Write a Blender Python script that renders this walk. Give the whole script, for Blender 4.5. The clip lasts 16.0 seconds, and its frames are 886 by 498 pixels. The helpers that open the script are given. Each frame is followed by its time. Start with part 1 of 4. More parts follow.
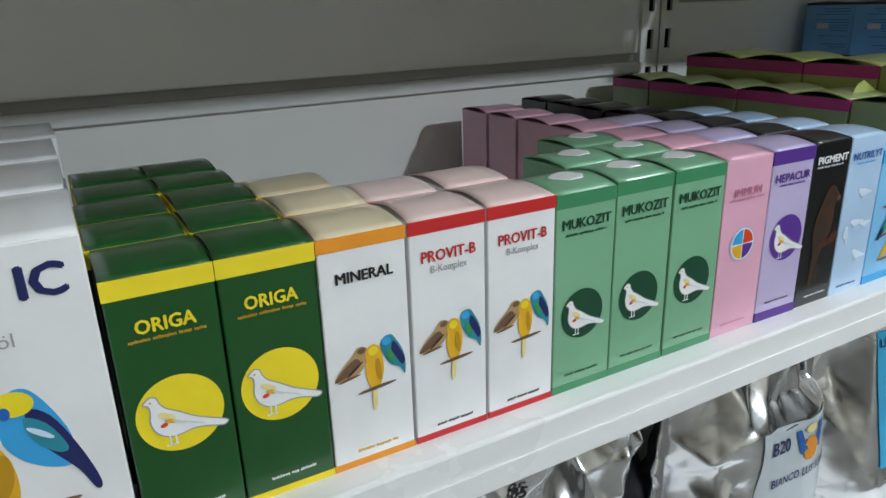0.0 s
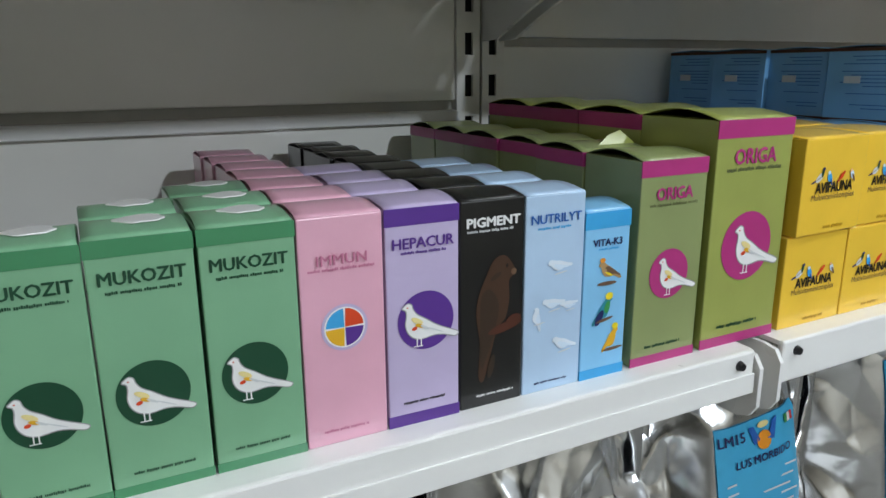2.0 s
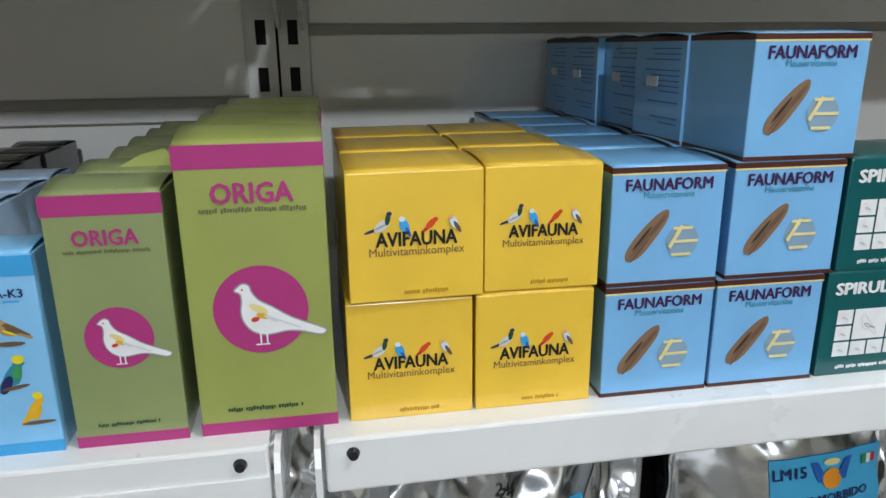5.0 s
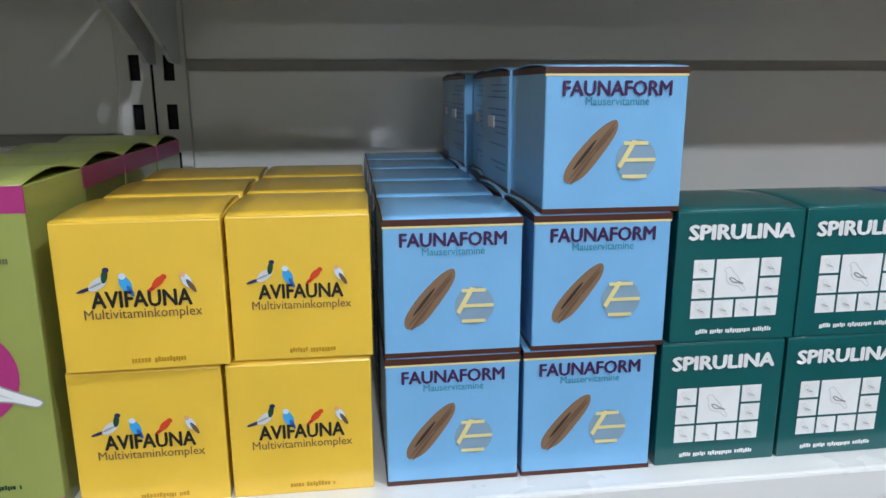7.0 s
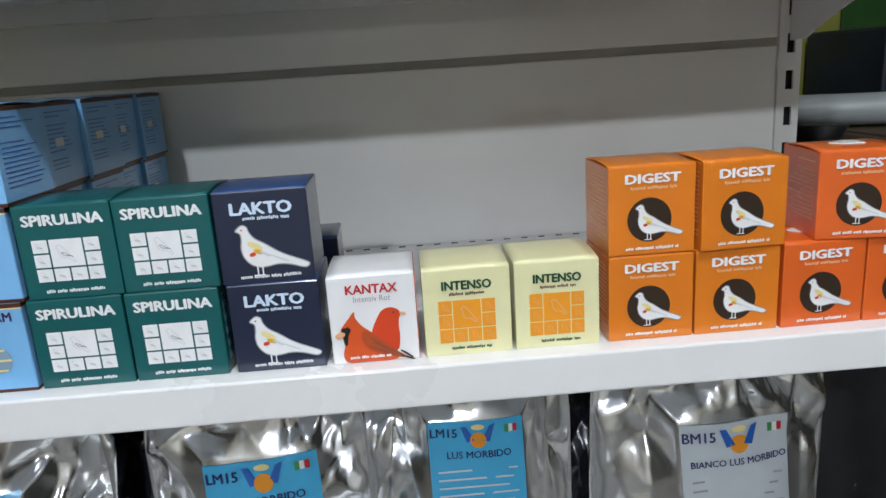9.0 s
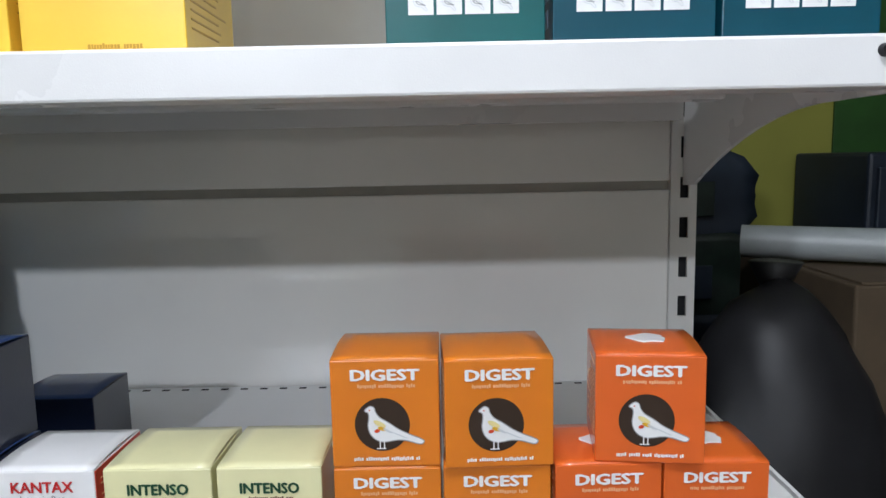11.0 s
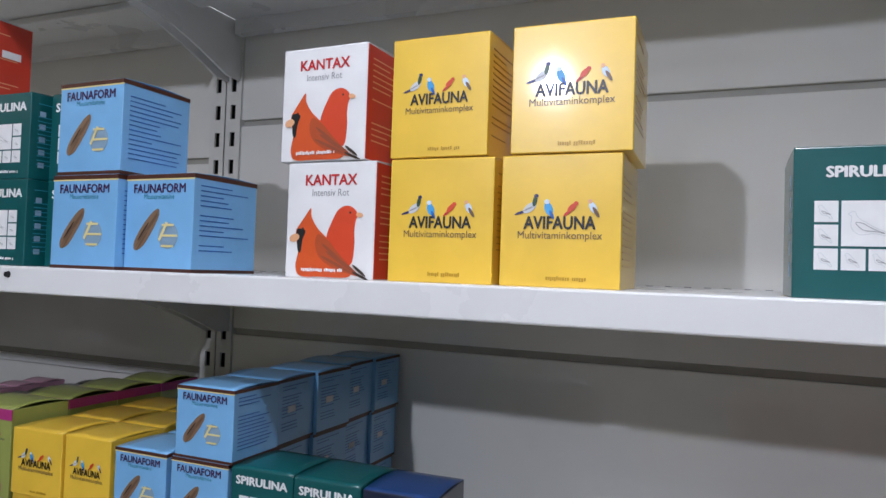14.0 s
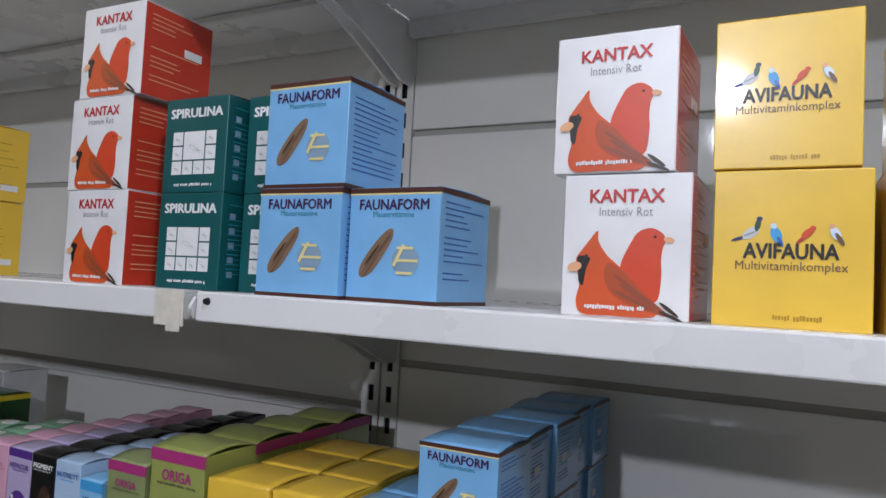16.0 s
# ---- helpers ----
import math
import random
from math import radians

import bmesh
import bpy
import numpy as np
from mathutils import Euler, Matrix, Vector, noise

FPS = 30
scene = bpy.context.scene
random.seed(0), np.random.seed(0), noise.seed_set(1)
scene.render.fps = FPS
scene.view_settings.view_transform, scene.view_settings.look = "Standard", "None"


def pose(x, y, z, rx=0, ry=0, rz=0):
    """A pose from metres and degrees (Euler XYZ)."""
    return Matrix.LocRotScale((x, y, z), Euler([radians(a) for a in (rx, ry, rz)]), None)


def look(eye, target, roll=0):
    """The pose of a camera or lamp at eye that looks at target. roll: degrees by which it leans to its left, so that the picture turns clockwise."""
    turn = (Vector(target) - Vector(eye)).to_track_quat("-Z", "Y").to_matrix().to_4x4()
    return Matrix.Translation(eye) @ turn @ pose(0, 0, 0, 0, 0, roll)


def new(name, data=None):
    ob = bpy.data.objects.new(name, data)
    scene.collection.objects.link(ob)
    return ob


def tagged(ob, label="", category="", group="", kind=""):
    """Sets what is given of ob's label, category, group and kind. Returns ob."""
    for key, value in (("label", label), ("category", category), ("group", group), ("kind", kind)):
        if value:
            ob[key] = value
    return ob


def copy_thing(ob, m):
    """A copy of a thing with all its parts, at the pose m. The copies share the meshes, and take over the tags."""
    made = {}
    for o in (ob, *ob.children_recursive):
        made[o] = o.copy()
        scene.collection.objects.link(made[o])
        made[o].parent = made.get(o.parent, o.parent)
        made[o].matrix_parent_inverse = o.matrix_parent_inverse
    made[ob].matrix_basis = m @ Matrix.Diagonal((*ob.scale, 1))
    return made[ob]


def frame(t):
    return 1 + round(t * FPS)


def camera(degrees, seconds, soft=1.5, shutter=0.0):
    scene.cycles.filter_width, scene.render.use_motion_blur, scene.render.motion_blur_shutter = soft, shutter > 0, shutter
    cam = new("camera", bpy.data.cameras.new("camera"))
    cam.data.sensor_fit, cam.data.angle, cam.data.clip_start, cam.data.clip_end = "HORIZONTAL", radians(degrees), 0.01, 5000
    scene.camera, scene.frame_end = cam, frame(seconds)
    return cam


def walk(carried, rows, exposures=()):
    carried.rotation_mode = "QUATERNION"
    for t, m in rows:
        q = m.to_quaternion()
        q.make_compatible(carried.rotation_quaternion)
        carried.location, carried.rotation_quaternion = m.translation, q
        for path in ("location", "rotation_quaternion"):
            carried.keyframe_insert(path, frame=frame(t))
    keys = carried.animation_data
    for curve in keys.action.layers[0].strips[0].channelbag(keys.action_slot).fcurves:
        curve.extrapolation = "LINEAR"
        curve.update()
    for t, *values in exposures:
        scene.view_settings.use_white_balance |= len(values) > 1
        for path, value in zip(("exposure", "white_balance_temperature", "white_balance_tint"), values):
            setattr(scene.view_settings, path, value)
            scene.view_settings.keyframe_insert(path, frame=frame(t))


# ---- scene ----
cam = camera(64.9, 16.0)
PATH = [
    (0, (-0.767, -0.731, 1.447), (0.158, 0.915, 0.789), -1.8),
    (0.5, (-0.717, -0.779, 1.451), (0.231, 0.836, 0.749), -1.0),
    (1, (-0.651, -0.813, 1.451), (0.247, 0.827, 0.74), -0.6),
    (1.5, (-0.562, -0.806, 1.435), (0.34, 0.859, 0.792), -1.2),
    (2, (-0.453, -0.773, 1.416), (0.434, 0.948, 0.914), -0.4),
    (2.5, (-0.367, -0.737, 1.433), (0.457, 0.975, 0.807), -1.3),
    (3, (-0.267, -0.753, 1.433), (0.468, 1.001, 0.815), -1.2),
    (3.5, (-0.128, -0.788, 1.427), (0.34, 1.063, 0.83), 1.2),
    (4, (-0.029, -0.805, 1.431), (0.27, 1.085, 0.849), 0.2),
    (4.2, (-0.002, -0.808, 1.432), (0.3, 1.084, 0.86), 0.4),
    (6.3, (0.077, -0.812, 1.422), (0.469, 1.071, 0.874), -2.7),
    (6.5, (0.101, -0.796, 1.424), (0.505, 1.091, 0.898), -2.5),
    (7, (0.201, -0.774, 1.424), (0.454, 1.158, 0.973), -0.2),
    (7.5, (0.33, -0.809, 1.425), (0.481, 1.12, 0.92), -1.4),
    (8, (0.521, -0.916, 1.427), (0.511, 0.997, 0.845), -1.2),
    (8.5, (0.608, -0.983, 1.433), (0.667, 0.947, 0.913), -3.3),
    (9, (0.698, -0.974, 1.44), (0.781, 0.962, 0.942), -3.8),
    (9.5, (0.764, -0.916, 1.442), (0.92, 1.034, 1.025), -1.7),
    (10, (0.836, -0.868, 1.452), (0.901, 1.09, 1.052), -0.7),
    (10.2, (0.857, -0.867, 1.453), (0.899, 1.098, 1.083), -1.0),
    (12.3, (1.028, -0.905, 1.565), (0.767, 1.078, 1.53), 0.7),
    (12.5, (1.023, -0.922, 1.568), (0.676, 1.048, 1.582), 0.7),
    (13, (1.004, -0.958, 1.563), (0.454, 0.964, 1.613), 1.3),
    (13.5, (0.952, -0.992, 1.566), (0.267, 0.886, 1.625), 2.1),
    (14, (0.865, -1.011, 1.569), (0.091, 0.832, 1.631), 1.9),
    (14.5, (0.756, -1.019, 1.566), (-0.13, 0.773, 1.609), 1.4),
    (15, (0.678, -1.022, 1.563), (-0.296, 0.724, 1.632), 2.4),
    (15.5, (0.647, -0.999, 1.565), (-0.159, 0.828, 1.675), 2.0),
    (16, (0.609, -0.978, 1.577), (-0.308, 0.796, 1.68), 2.9),
]
EXPOSURES = [(0.0, 0.34, 6300, 7), (2.0, 0.27, 6400, 8), (4.0, 0.22, 6500, 9), (7.0, 0.21, 6250, 11), (8.5, 0.12, 6350, 11), (9.5, 0.30, 6350, 12), (10.2, 0.32, 6350, 12), (12.3, -0.14, 6150, 17), (14.0, -0.22, 6200, 18), (16.0, -0.33, 6250, 18)]
walk(cam, [(t, look(eye, target, roll)) for t, eye, target, roll in PATH], EXPOSURES)

# ---- world and lamps ----
world = bpy.data.worlds.new("room_world")
scene.world = world
world.use_nodes = True
world.node_tree.nodes["Background"].inputs[0].default_value = (0.75, 0.8, 0.9, 1)
world.node_tree.nodes["Background"].inputs[1].default_value = 0.01
scene.view_settings.exposure = 0.0

# x, y, z, watts, diameter and colour of the lamps: two inferred, one added
LAMPS = [
    (0.27, -2.50, 2.43, 70, 0.070, (0.85, 0.92, 1.0)),
    (0.95, -1.10, 2.69, 30, 0.08, (0.90, 0.95, 1.0)),
    # Added warm fill for the left bay and its shaded panels, no known source.
    (-2.60, -1.70, 2.69, 10, 0.12, (1.0, 0.86, 0.62)),
]


# ---- materials ----
def mat(name, color, rough=0.5, metal=0.0, vary=0.06, scale=30.0, bump=0.0, bump_scale=200.0, coat=0.0, wear=0.0, ridged=False):
    m = bpy.data.materials.new(name)
    m.use_nodes = True
    nt = m.node_tree
    p = nt.nodes["Principled BSDF"]
    p.inputs["Roughness"].default_value = rough
    p.inputs["Metallic"].default_value = metal
    p.inputs["Coat Weight"].default_value = coat
    p.inputs["Coat Roughness"].default_value = 0.085
    geo = nt.nodes.new("ShaderNodeTexCoord")
    n1 = nt.nodes.new("ShaderNodeTexNoise")
    n1.inputs["Scale"].default_value = scale
    n1.inputs["Detail"].default_value = 6
    nt.links.new(geo.outputs["Object"], n1.inputs["Vector"])
    ramp = nt.nodes.new("ShaderNodeMapRange")
    ramp.inputs["From Min"].default_value = 0.3
    ramp.inputs["From Max"].default_value = 0.7
    ramp.inputs["To Min"].default_value = 1 - vary
    ramp.inputs["To Max"].default_value = 1 + vary
    nt.links.new(n1.outputs["Fac"], ramp.inputs["Value"])
    hsv = nt.nodes.new("ShaderNodeHueSaturation")
    hsv.inputs["Color"].default_value = (*color, 1)
    nt.links.new(ramp.outputs["Result"], hsv.inputs["Value"])
    out = hsv.outputs["Color"]
    if wear > 0:
        n3 = nt.nodes.new("ShaderNodeTexNoise")
        n3.inputs["Scale"].default_value = 7
        n3.inputs["Detail"].default_value = 9
        n3.inputs["Roughness"].default_value = 0.7
        nt.links.new(geo.outputs["Object"], n3.inputs["Vector"])
        r3 = nt.nodes.new("ShaderNodeMapRange")
        r3.inputs["From Min"].default_value = 0.55
        r3.inputs["From Max"].default_value = 0.8
        r3.inputs["To Max"].default_value = wear
        nt.links.new(n3.outputs["Fac"], r3.inputs["Value"])
        mix = nt.nodes.new("ShaderNodeMix")
        mix.data_type = "RGBA"
        mix.inputs["B"].default_value = (0.25, 0.23, 0.2, 1)
        nt.links.new(r3.outputs["Result"], mix.inputs["Factor"])
        nt.links.new(out, mix.inputs["A"])
        out = mix.outputs["Result"]
    nt.links.new(out, p.inputs["Base Color"])
    rr = nt.nodes.new("ShaderNodeMapRange")
    rr.inputs["To Min"].default_value = max(0.02, rough - min(0.05, 0.4 * rough))
    rr.inputs["To Max"].default_value = min(1, rough + min(0.05, 0.4 * rough))
    nt.links.new(n1.outputs["Fac"], rr.inputs["Value"])
    nt.links.new(rr.outputs["Result"], p.inputs["Roughness"])
    if bump > 0:
        n2 = nt.nodes.new("ShaderNodeTexNoise")
        n2.inputs["Scale"].default_value = bump_scale
        n2.inputs["Detail"].default_value = 4
        if ridged:
            n2.noise_type = "RIDGED_MULTIFRACTAL"
        nt.links.new(geo.outputs["Object"], n2.inputs["Vector"])
        b = nt.nodes.new("ShaderNodeBump")
        b.inputs["Strength"].default_value = bump
        b.inputs["Distance"].default_value = 0.006 if ridged else 0.002
        nt.links.new(n2.outputs["Fac"], b.inputs["Height"])
        nt.links.new(b.outputs["Normal"], p.inputs["Normal"])
    return m


def card(name, color, rough=0.32):
    return mat(name, color, rough, vary=0.05, scale=22, bump=0.03, bump_scale=300, coat=0.6)


def ink(name, color):
    return mat(name, color, 0.38, vary=0.03, scale=80)


M = dict(
    shelf=mat("white_powder_coated_steel", (0.80, 0.80, 0.79), 0.28, vary=0.03, scale=6, bump=0.06, bump_scale=900),
    panel=mat("off_white_back_panel", (0.82, 0.81, 0.765), 0.045, vary=0.04, scale=4, bump=0.03, bump_scale=60, wear=0.06),
    seam=mat("panel_joint", (0.42, 0.41, 0.37), 0.5),
    steel=mat("upright_enamel", (0.74, 0.73, 0.69), 0.3, vary=0.04, scale=15, wear=0.12),
    dark=mat("recess_shade_black", (0.012, 0.012, 0.014), 0.7),
    bolt=mat("dark_bolt", (0.05, 0.05, 0.055), 0.4, metal=0.8),
    tape=mat("yellowed_tape", (0.72, 0.68, 0.58), 0.3, vary=0.1, scale=60, bump=0.3, bump_scale=120),
    white=card("white_card", (0.82, 0.82, 0.82)),
    cream=card("cream_card", (0.72, 0.62, 0.42)),
    pinkish=card("pink_white_card", (0.80, 0.62, 0.58)),
    dgreen=card("dark_green_card", (0.004, 0.070, 0.008)),
    lgreen=card("mint_green_card", (0.20, 0.42, 0.25)),
    mgreen=card("mid_green_card", (0.055, 0.25, 0.11)),
    pink=card("pink_card", (0.75, 0.40, 0.52)),
    lav=card("lavender_card", (0.52, 0.44, 0.66)),
    black=card("black_card", (0.006, 0.006, 0.006)),
    pale=card("pale_blue_card", (0.44, 0.60, 0.80)),
    sky=card("sky_blue_card", (0.24, 0.55, 0.85)),
    fblue=card("light_blue_card", (0.20, 0.47, 0.78)),
    olive=card("olive_green_card", (0.26, 0.31, 0.125)),
    olivedk=card("dark_olive_card", (0.13, 0.15, 0.06)),
    olive2=card("yellow_green_card", (0.32, 0.36, 0.09)),
    yellow=card("yellow_card", (0.86, 0.55, 0.05)),
    teal=card("teal_card", (0.002, 0.095, 0.098)),
    tealblue=card("blue_teal_card", (0.001, 0.060, 0.092)),
    navy=card("navy_card", (0.010, 0.017, 0.045)),
    navytop=card("blue_card", (0.015, 0.055, 0.19)),
    redc=card("red_card", (0.62, 0.045, 0.02)),
    paley=card("pale_yellow_card", (0.78, 0.75, 0.43)),
    orange=card("orange_card", (0.72, 0.20, 0.012)),
    orange2=card("red_orange_card", (0.74, 0.13, 0.018)),
    grey=card("grey_card", (0.5, 0.5, 0.48)),
    i_black=ink("black_ink", (0.012, 0.012, 0.012)),
    i_white=ink("white_ink", (0.82, 0.82, 0.82)),
    i_grey=ink("grey_ink", (0.33, 0.33, 0.34)),
    i_yellow=ink("yellow_ink", (0.86, 0.68, 0.02)),
    i_gold=ink("gold_ink", (0.75, 0.42, 0.02)),
    i_orange=ink("orange_ink", (0.80, 0.30, 0.02)),
    i_red=ink("red_ink", (0.55, 0.02, 0.02)),
    i_scarlet=ink("scarlet_ink", (0.66, 0.06, 0.015)),
    i_redbrown=ink("red_brown_ink", (0.30, 0.07, 0.03)),
    i_dkgreen=ink("bottle_green_ink", (0.008, 0.06, 0.028)),
    i_green=ink("green_ink", (0.05, 0.30, 0.08)),
    i_purple=ink("purple_ink", (0.095, 0.03, 0.26)),
    i_magenta=ink("magenta_ink", (0.42, 0.035, 0.19)),
    i_rose=ink("rose_ink", (0.55, 0.18, 0.30)),
    i_blue=ink("blue_ink", (0.02, 0.12, 0.45)),
    i_sky=ink("sky_ink", (0.05, 0.36, 0.72)),
    i_navy=ink("navy_ink", (0.015, 0.02, 0.11)),
    i_plum=ink("plum_ink", (0.055, 0.015, 0.08)),
    i_teal=ink("teal_ink", (0.03, 0.25, 0.33)),
    i_brown=ink("brown_ink", (0.075, 0.022, 0.012)),
    i_feather=ink("feather_brown_ink", (0.24, 0.145, 0.085)),
    i_umber=ink("umber_ink", (0.15, 0.085, 0.05)),
    i_dkbrown=ink("dark_brown_ink", (0.035, 0.02, 0.012)),
    i_sepia=ink("sepia_ink", (0.055, 0.026, 0.014)),
    i_tan=ink("tan_ink", (0.42, 0.27, 0.12)),
    i_straw=ink("straw_ink", (0.80, 0.68, 0.30)),
    i_lgrey=ink("light_grey_ink", (0.62, 0.64, 0.66)),
    i_vermil=ink("vermilion_ink", (0.66, 0.09, 0.015)),
    i_russet=ink("russet_ink", (0.46, 0.075, 0.018)),
    i_steel=ink("steel_blue_ink", (0.24, 0.36, 0.48)),
    i_ochre=ink("ochre_ink", (0.50, 0.27, 0.01)),
    i_amber=ink("amber_ink", (0.86, 0.34, 0.02)),
    i_peach=ink("peach_ink", (0.80, 0.42, 0.22)),
    i_frost=ink("frost_ink", (0.68, 0.76, 0.86)),
    i_pale=ink("pale_ink", (0.62, 0.74, 0.88)),
    label_blue=mat("sky_blue_label", (0.07, 0.42, 0.70), 0.25, vary=0.05, scale=25),
    label_grey=mat("silver_white_label", (0.55, 0.60, 0.63), 0.25, vary=0.05, scale=25),
    film=mat("black_film", (0.012, 0.013, 0.018), 0.22, vary=0.1, bump=0.3, bump_scale=40),
    foil=mat("silver_foil", (0.88, 0.89, 0.91), 0.20, metal=1.0, vary=0.05, scale=12, bump=0.10, bump_scale=90),
    floor=mat("grey_floor_tile", (0.22, 0.215, 0.20), 0.35, vary=0.08, scale=5, wear=0.2),
    # For walls out of view; dark so little light bounces in sideways.
    dimwall=mat("bounce_cutting_dark_wall", (0.10, 0.10, 0.085), 0.8, vary=0.06, scale=3, bump=0.1, bump_scale=80),
    wall=mat("pale_wall_paint", (0.68, 0.64, 0.55), 0.7, vary=0.04, scale=3, bump=0.1, bump_scale=80),
    ceiling=mat("white_ceiling", (0.75, 0.75, 0.73), 0.8, vary=0.03, scale=3),
    # Lime, cardboard, tube and sack colours are darkened to hold the corner's shade.
    lime=mat("shade_darkened_lime_paint", (0.30, 0.30, 0.05), 0.7, vary=0.08, scale=3),
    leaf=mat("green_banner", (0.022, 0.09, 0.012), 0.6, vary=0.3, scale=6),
    brownbox=mat("shade_darkened_cardboard", (0.09, 0.062, 0.035), 0.8, vary=0.12, scale=18),
    tube=mat("shade_darkened_tube_plastic", (0.34, 0.37, 0.37), 0.4, vary=0.05, scale=12),
    cloth=mat("black_plastic", (0.014, 0.014, 0.016), 0.5, vary=0.2, scale=10),
    sackgreen=mat("shade_darkened_green_film", (0.008, 0.018, 0.012), 0.5, vary=0.5, scale=14),
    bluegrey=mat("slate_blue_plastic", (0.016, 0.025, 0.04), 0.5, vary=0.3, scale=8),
)
M["panel"].node_tree.nodes["Principled BSDF"].inputs["IOR"].default_value = 1.62
lampmat = bpy.data.materials.new("lamp_glow")
lampmat.use_nodes = True
lampmat.node_tree.nodes["Principled BSDF"].inputs["Emission Color"].default_value = (1, 0.98, 0.94, 1)
lampmat.node_tree.nodes["Principled BSDF"].inputs["Emission Strength"].default_value = 12


# ---- mesh helpers ----
def link_mesh(name, bm, material, parent=None, label=""):
    me = bpy.data.meshes.new(name)
    bm.normal_update()
    bm.to_mesh(me)
    bm.free()
    me.materials.append(material)
    ob = new(name, me)
    if parent is not None:
        ob.parent = parent
    if label:
        ob["label"] = label
    return ob


def part(name, bm, material, parent, label=""):
    return link_mesh(name, bm, material, parent, label)


def add_box(bm, x0, x1, y0, y1, z0, z1, bevel=0.0):
    r = bmesh.ops.create_cube(bm, size=1.0)
    vs = r["verts"]
    for v in vs:
        v.co = Vector(((x0 + x1) / 2 + v.co.x * (x1 - x0), (y0 + y1) / 2 + v.co.y * (y1 - y0), (z0 + z1) / 2 + v.co.z * (z1 - z0)))
    if bevel > 0:
        es = list({e for v in vs for e in v.link_edges})
        bmesh.ops.bevel(bm, geom=es, offset=bevel, segments=2, affect="EDGES", profile=0.5)


def box_bm(x0, x1, y0, y1, z0, z1, bevel=0.0):
    bm = bmesh.new()
    add_box(bm, x0, x1, y0, y1, z0, z1, bevel)
    return bm


def smooth(ob):
    for p in ob.data.polygons:
        p.use_smooth = True
    return ob


def structure(name, bm, material, label, category):
    return tagged(link_mesh(name, bm, material), label, category, kind="structure")


def thing(name, label, category, group="", at=(0, 0, 0)):
    e = new(name)
    e.empty_display_size = 0.02
    e.location = at
    return tagged(e, label, category, group)


def shape_bm(pts, y):
    """A flat outline in the plane of a carton's face."""
    bm = bmesh.new()
    vs = [bm.verts.new((x, y, z)) for x, z in pts]
    f = bm.faces.new(vs)
    f.normal_update()
    if f.normal.y > 0:
        f.normal_flip()
    return bm


def oval(cx, cz, rx, rz, turn=0.0, n=28):
    c, s = math.cos(radians(turn)), math.sin(radians(turn))
    out = []
    for i in range(n):
        a = 2 * math.pi * i / n
        px, pz = rx * math.cos(a), rz * math.sin(a)
        out.append((cx + px * c - pz * s, cz + px * s + pz * c))
    return out


def smooth_outline(pts, w, h, per=4):
    """A closed round outline through a few corners, scaled to a carton's face."""
    out = []
    n = len(pts)
    for i in range(n):
        p0, p1, p2, p3 = (Vector(pts[(i + k - 1) % n]) for k in range(4))
        for j in range(per):
            t = j / per
            q = 0.5 * (2 * p1 + (p2 - p0) * t + (2 * p0 - 5 * p1 + 4 * p2 - p3) * t * t + (3 * p1 - p0 - 3 * p2 + p3) * t ** 3)
            out.append((q.x * w, q.y * h))
    return out


TEXTS = {}


def text_mesh(body, size, bold=0.0, shear=0.0):
    """Flat lettering; weight comes from close copies side by side."""
    key = (body, round(size, 5), bold, shear)
    if key not in TEXTS:
        cu = bpy.data.curves.new("lettering", "FONT")
        cu.body, cu.size, cu.align_x, cu.shear = body, size, "CENTER", shear
        cu.resolution_u = 2
        ob = new("lettering", cu)
        me = bpy.data.meshes.new_from_object(ob)
        bpy.data.objects.remove(ob)
        me.transform(Matrix.Rotation(radians(90), 4, "X"))
        bm = bmesh.new()
        b = bold * size
        for n, (dx, dz) in enumerate(((0, 0), (-1, 0), (1, 0), (0, 0.7), (0, -0.7)) if bold else ((0, 0),)):
            tmp = me.copy()
            tmp.transform(Matrix.Translation((dx * b, -0.00006 * n, dz * b)))
            bm.from_mesh(tmp)
        out = bpy.data.meshes.new("lettering")
        bm.to_mesh(out)
        bm.free()
        TEXTS[key] = out
    return TEXTS[key]


def lettering(body, x, y, z, size, material, parent, bold=0.0, wide=None, shear=0.0, name="lettering"):
    me = text_mesh(body, size, bold, shear).copy()
    if wide:
        xs = [v.co.x for v in me.vertices]
        k = wide / max(1e-6, max(xs) - min(xs))
        me.transform(Matrix.Diagonal((k, 1, 1, 1)))
    me.transform(Matrix.Translation((x, y, z)))
    me.materials.clear()
    me.materials.append(material)
    ob = new(name, me)
    ob.parent = parent
    return ob


# ---- cartons ----
# A face is drawn in fractions: u across its width, v up its height; r and sizes in widths.
PIGEON = [
    (-0.335, 0.275), (-0.285, 0.335), (-0.215, 0.37), (-0.145, 0.335), (-0.12, 0.25), (-0.04, 0.14), (0.12, 0.04), (0.32, -0.10), (0.52, -0.20), (0.77, -0.31), (0.78, -0.37),
    (0.70, -0.395), (0.48, -0.33), (0.30, -0.31), (0.14, -0.335), (0.0, -0.345), (-0.14, -0.29), (-0.24, -0.17), (-0.275, -0.02), (-0.255, 0.12), (-0.265, 0.23),
]
PERCHED = [(-0.36, 0.34), (-0.25, 0.46), (-0.10, 0.44), (0.04, 0.26), (0.24, 0.04), (0.40, -0.22), (0.60, -0.50), (0.50, -0.56), (0.26, -0.34), (0.04, -0.30), (-0.16, -0.20), (-0.26, 0.02), (-0.27, 0.24)]


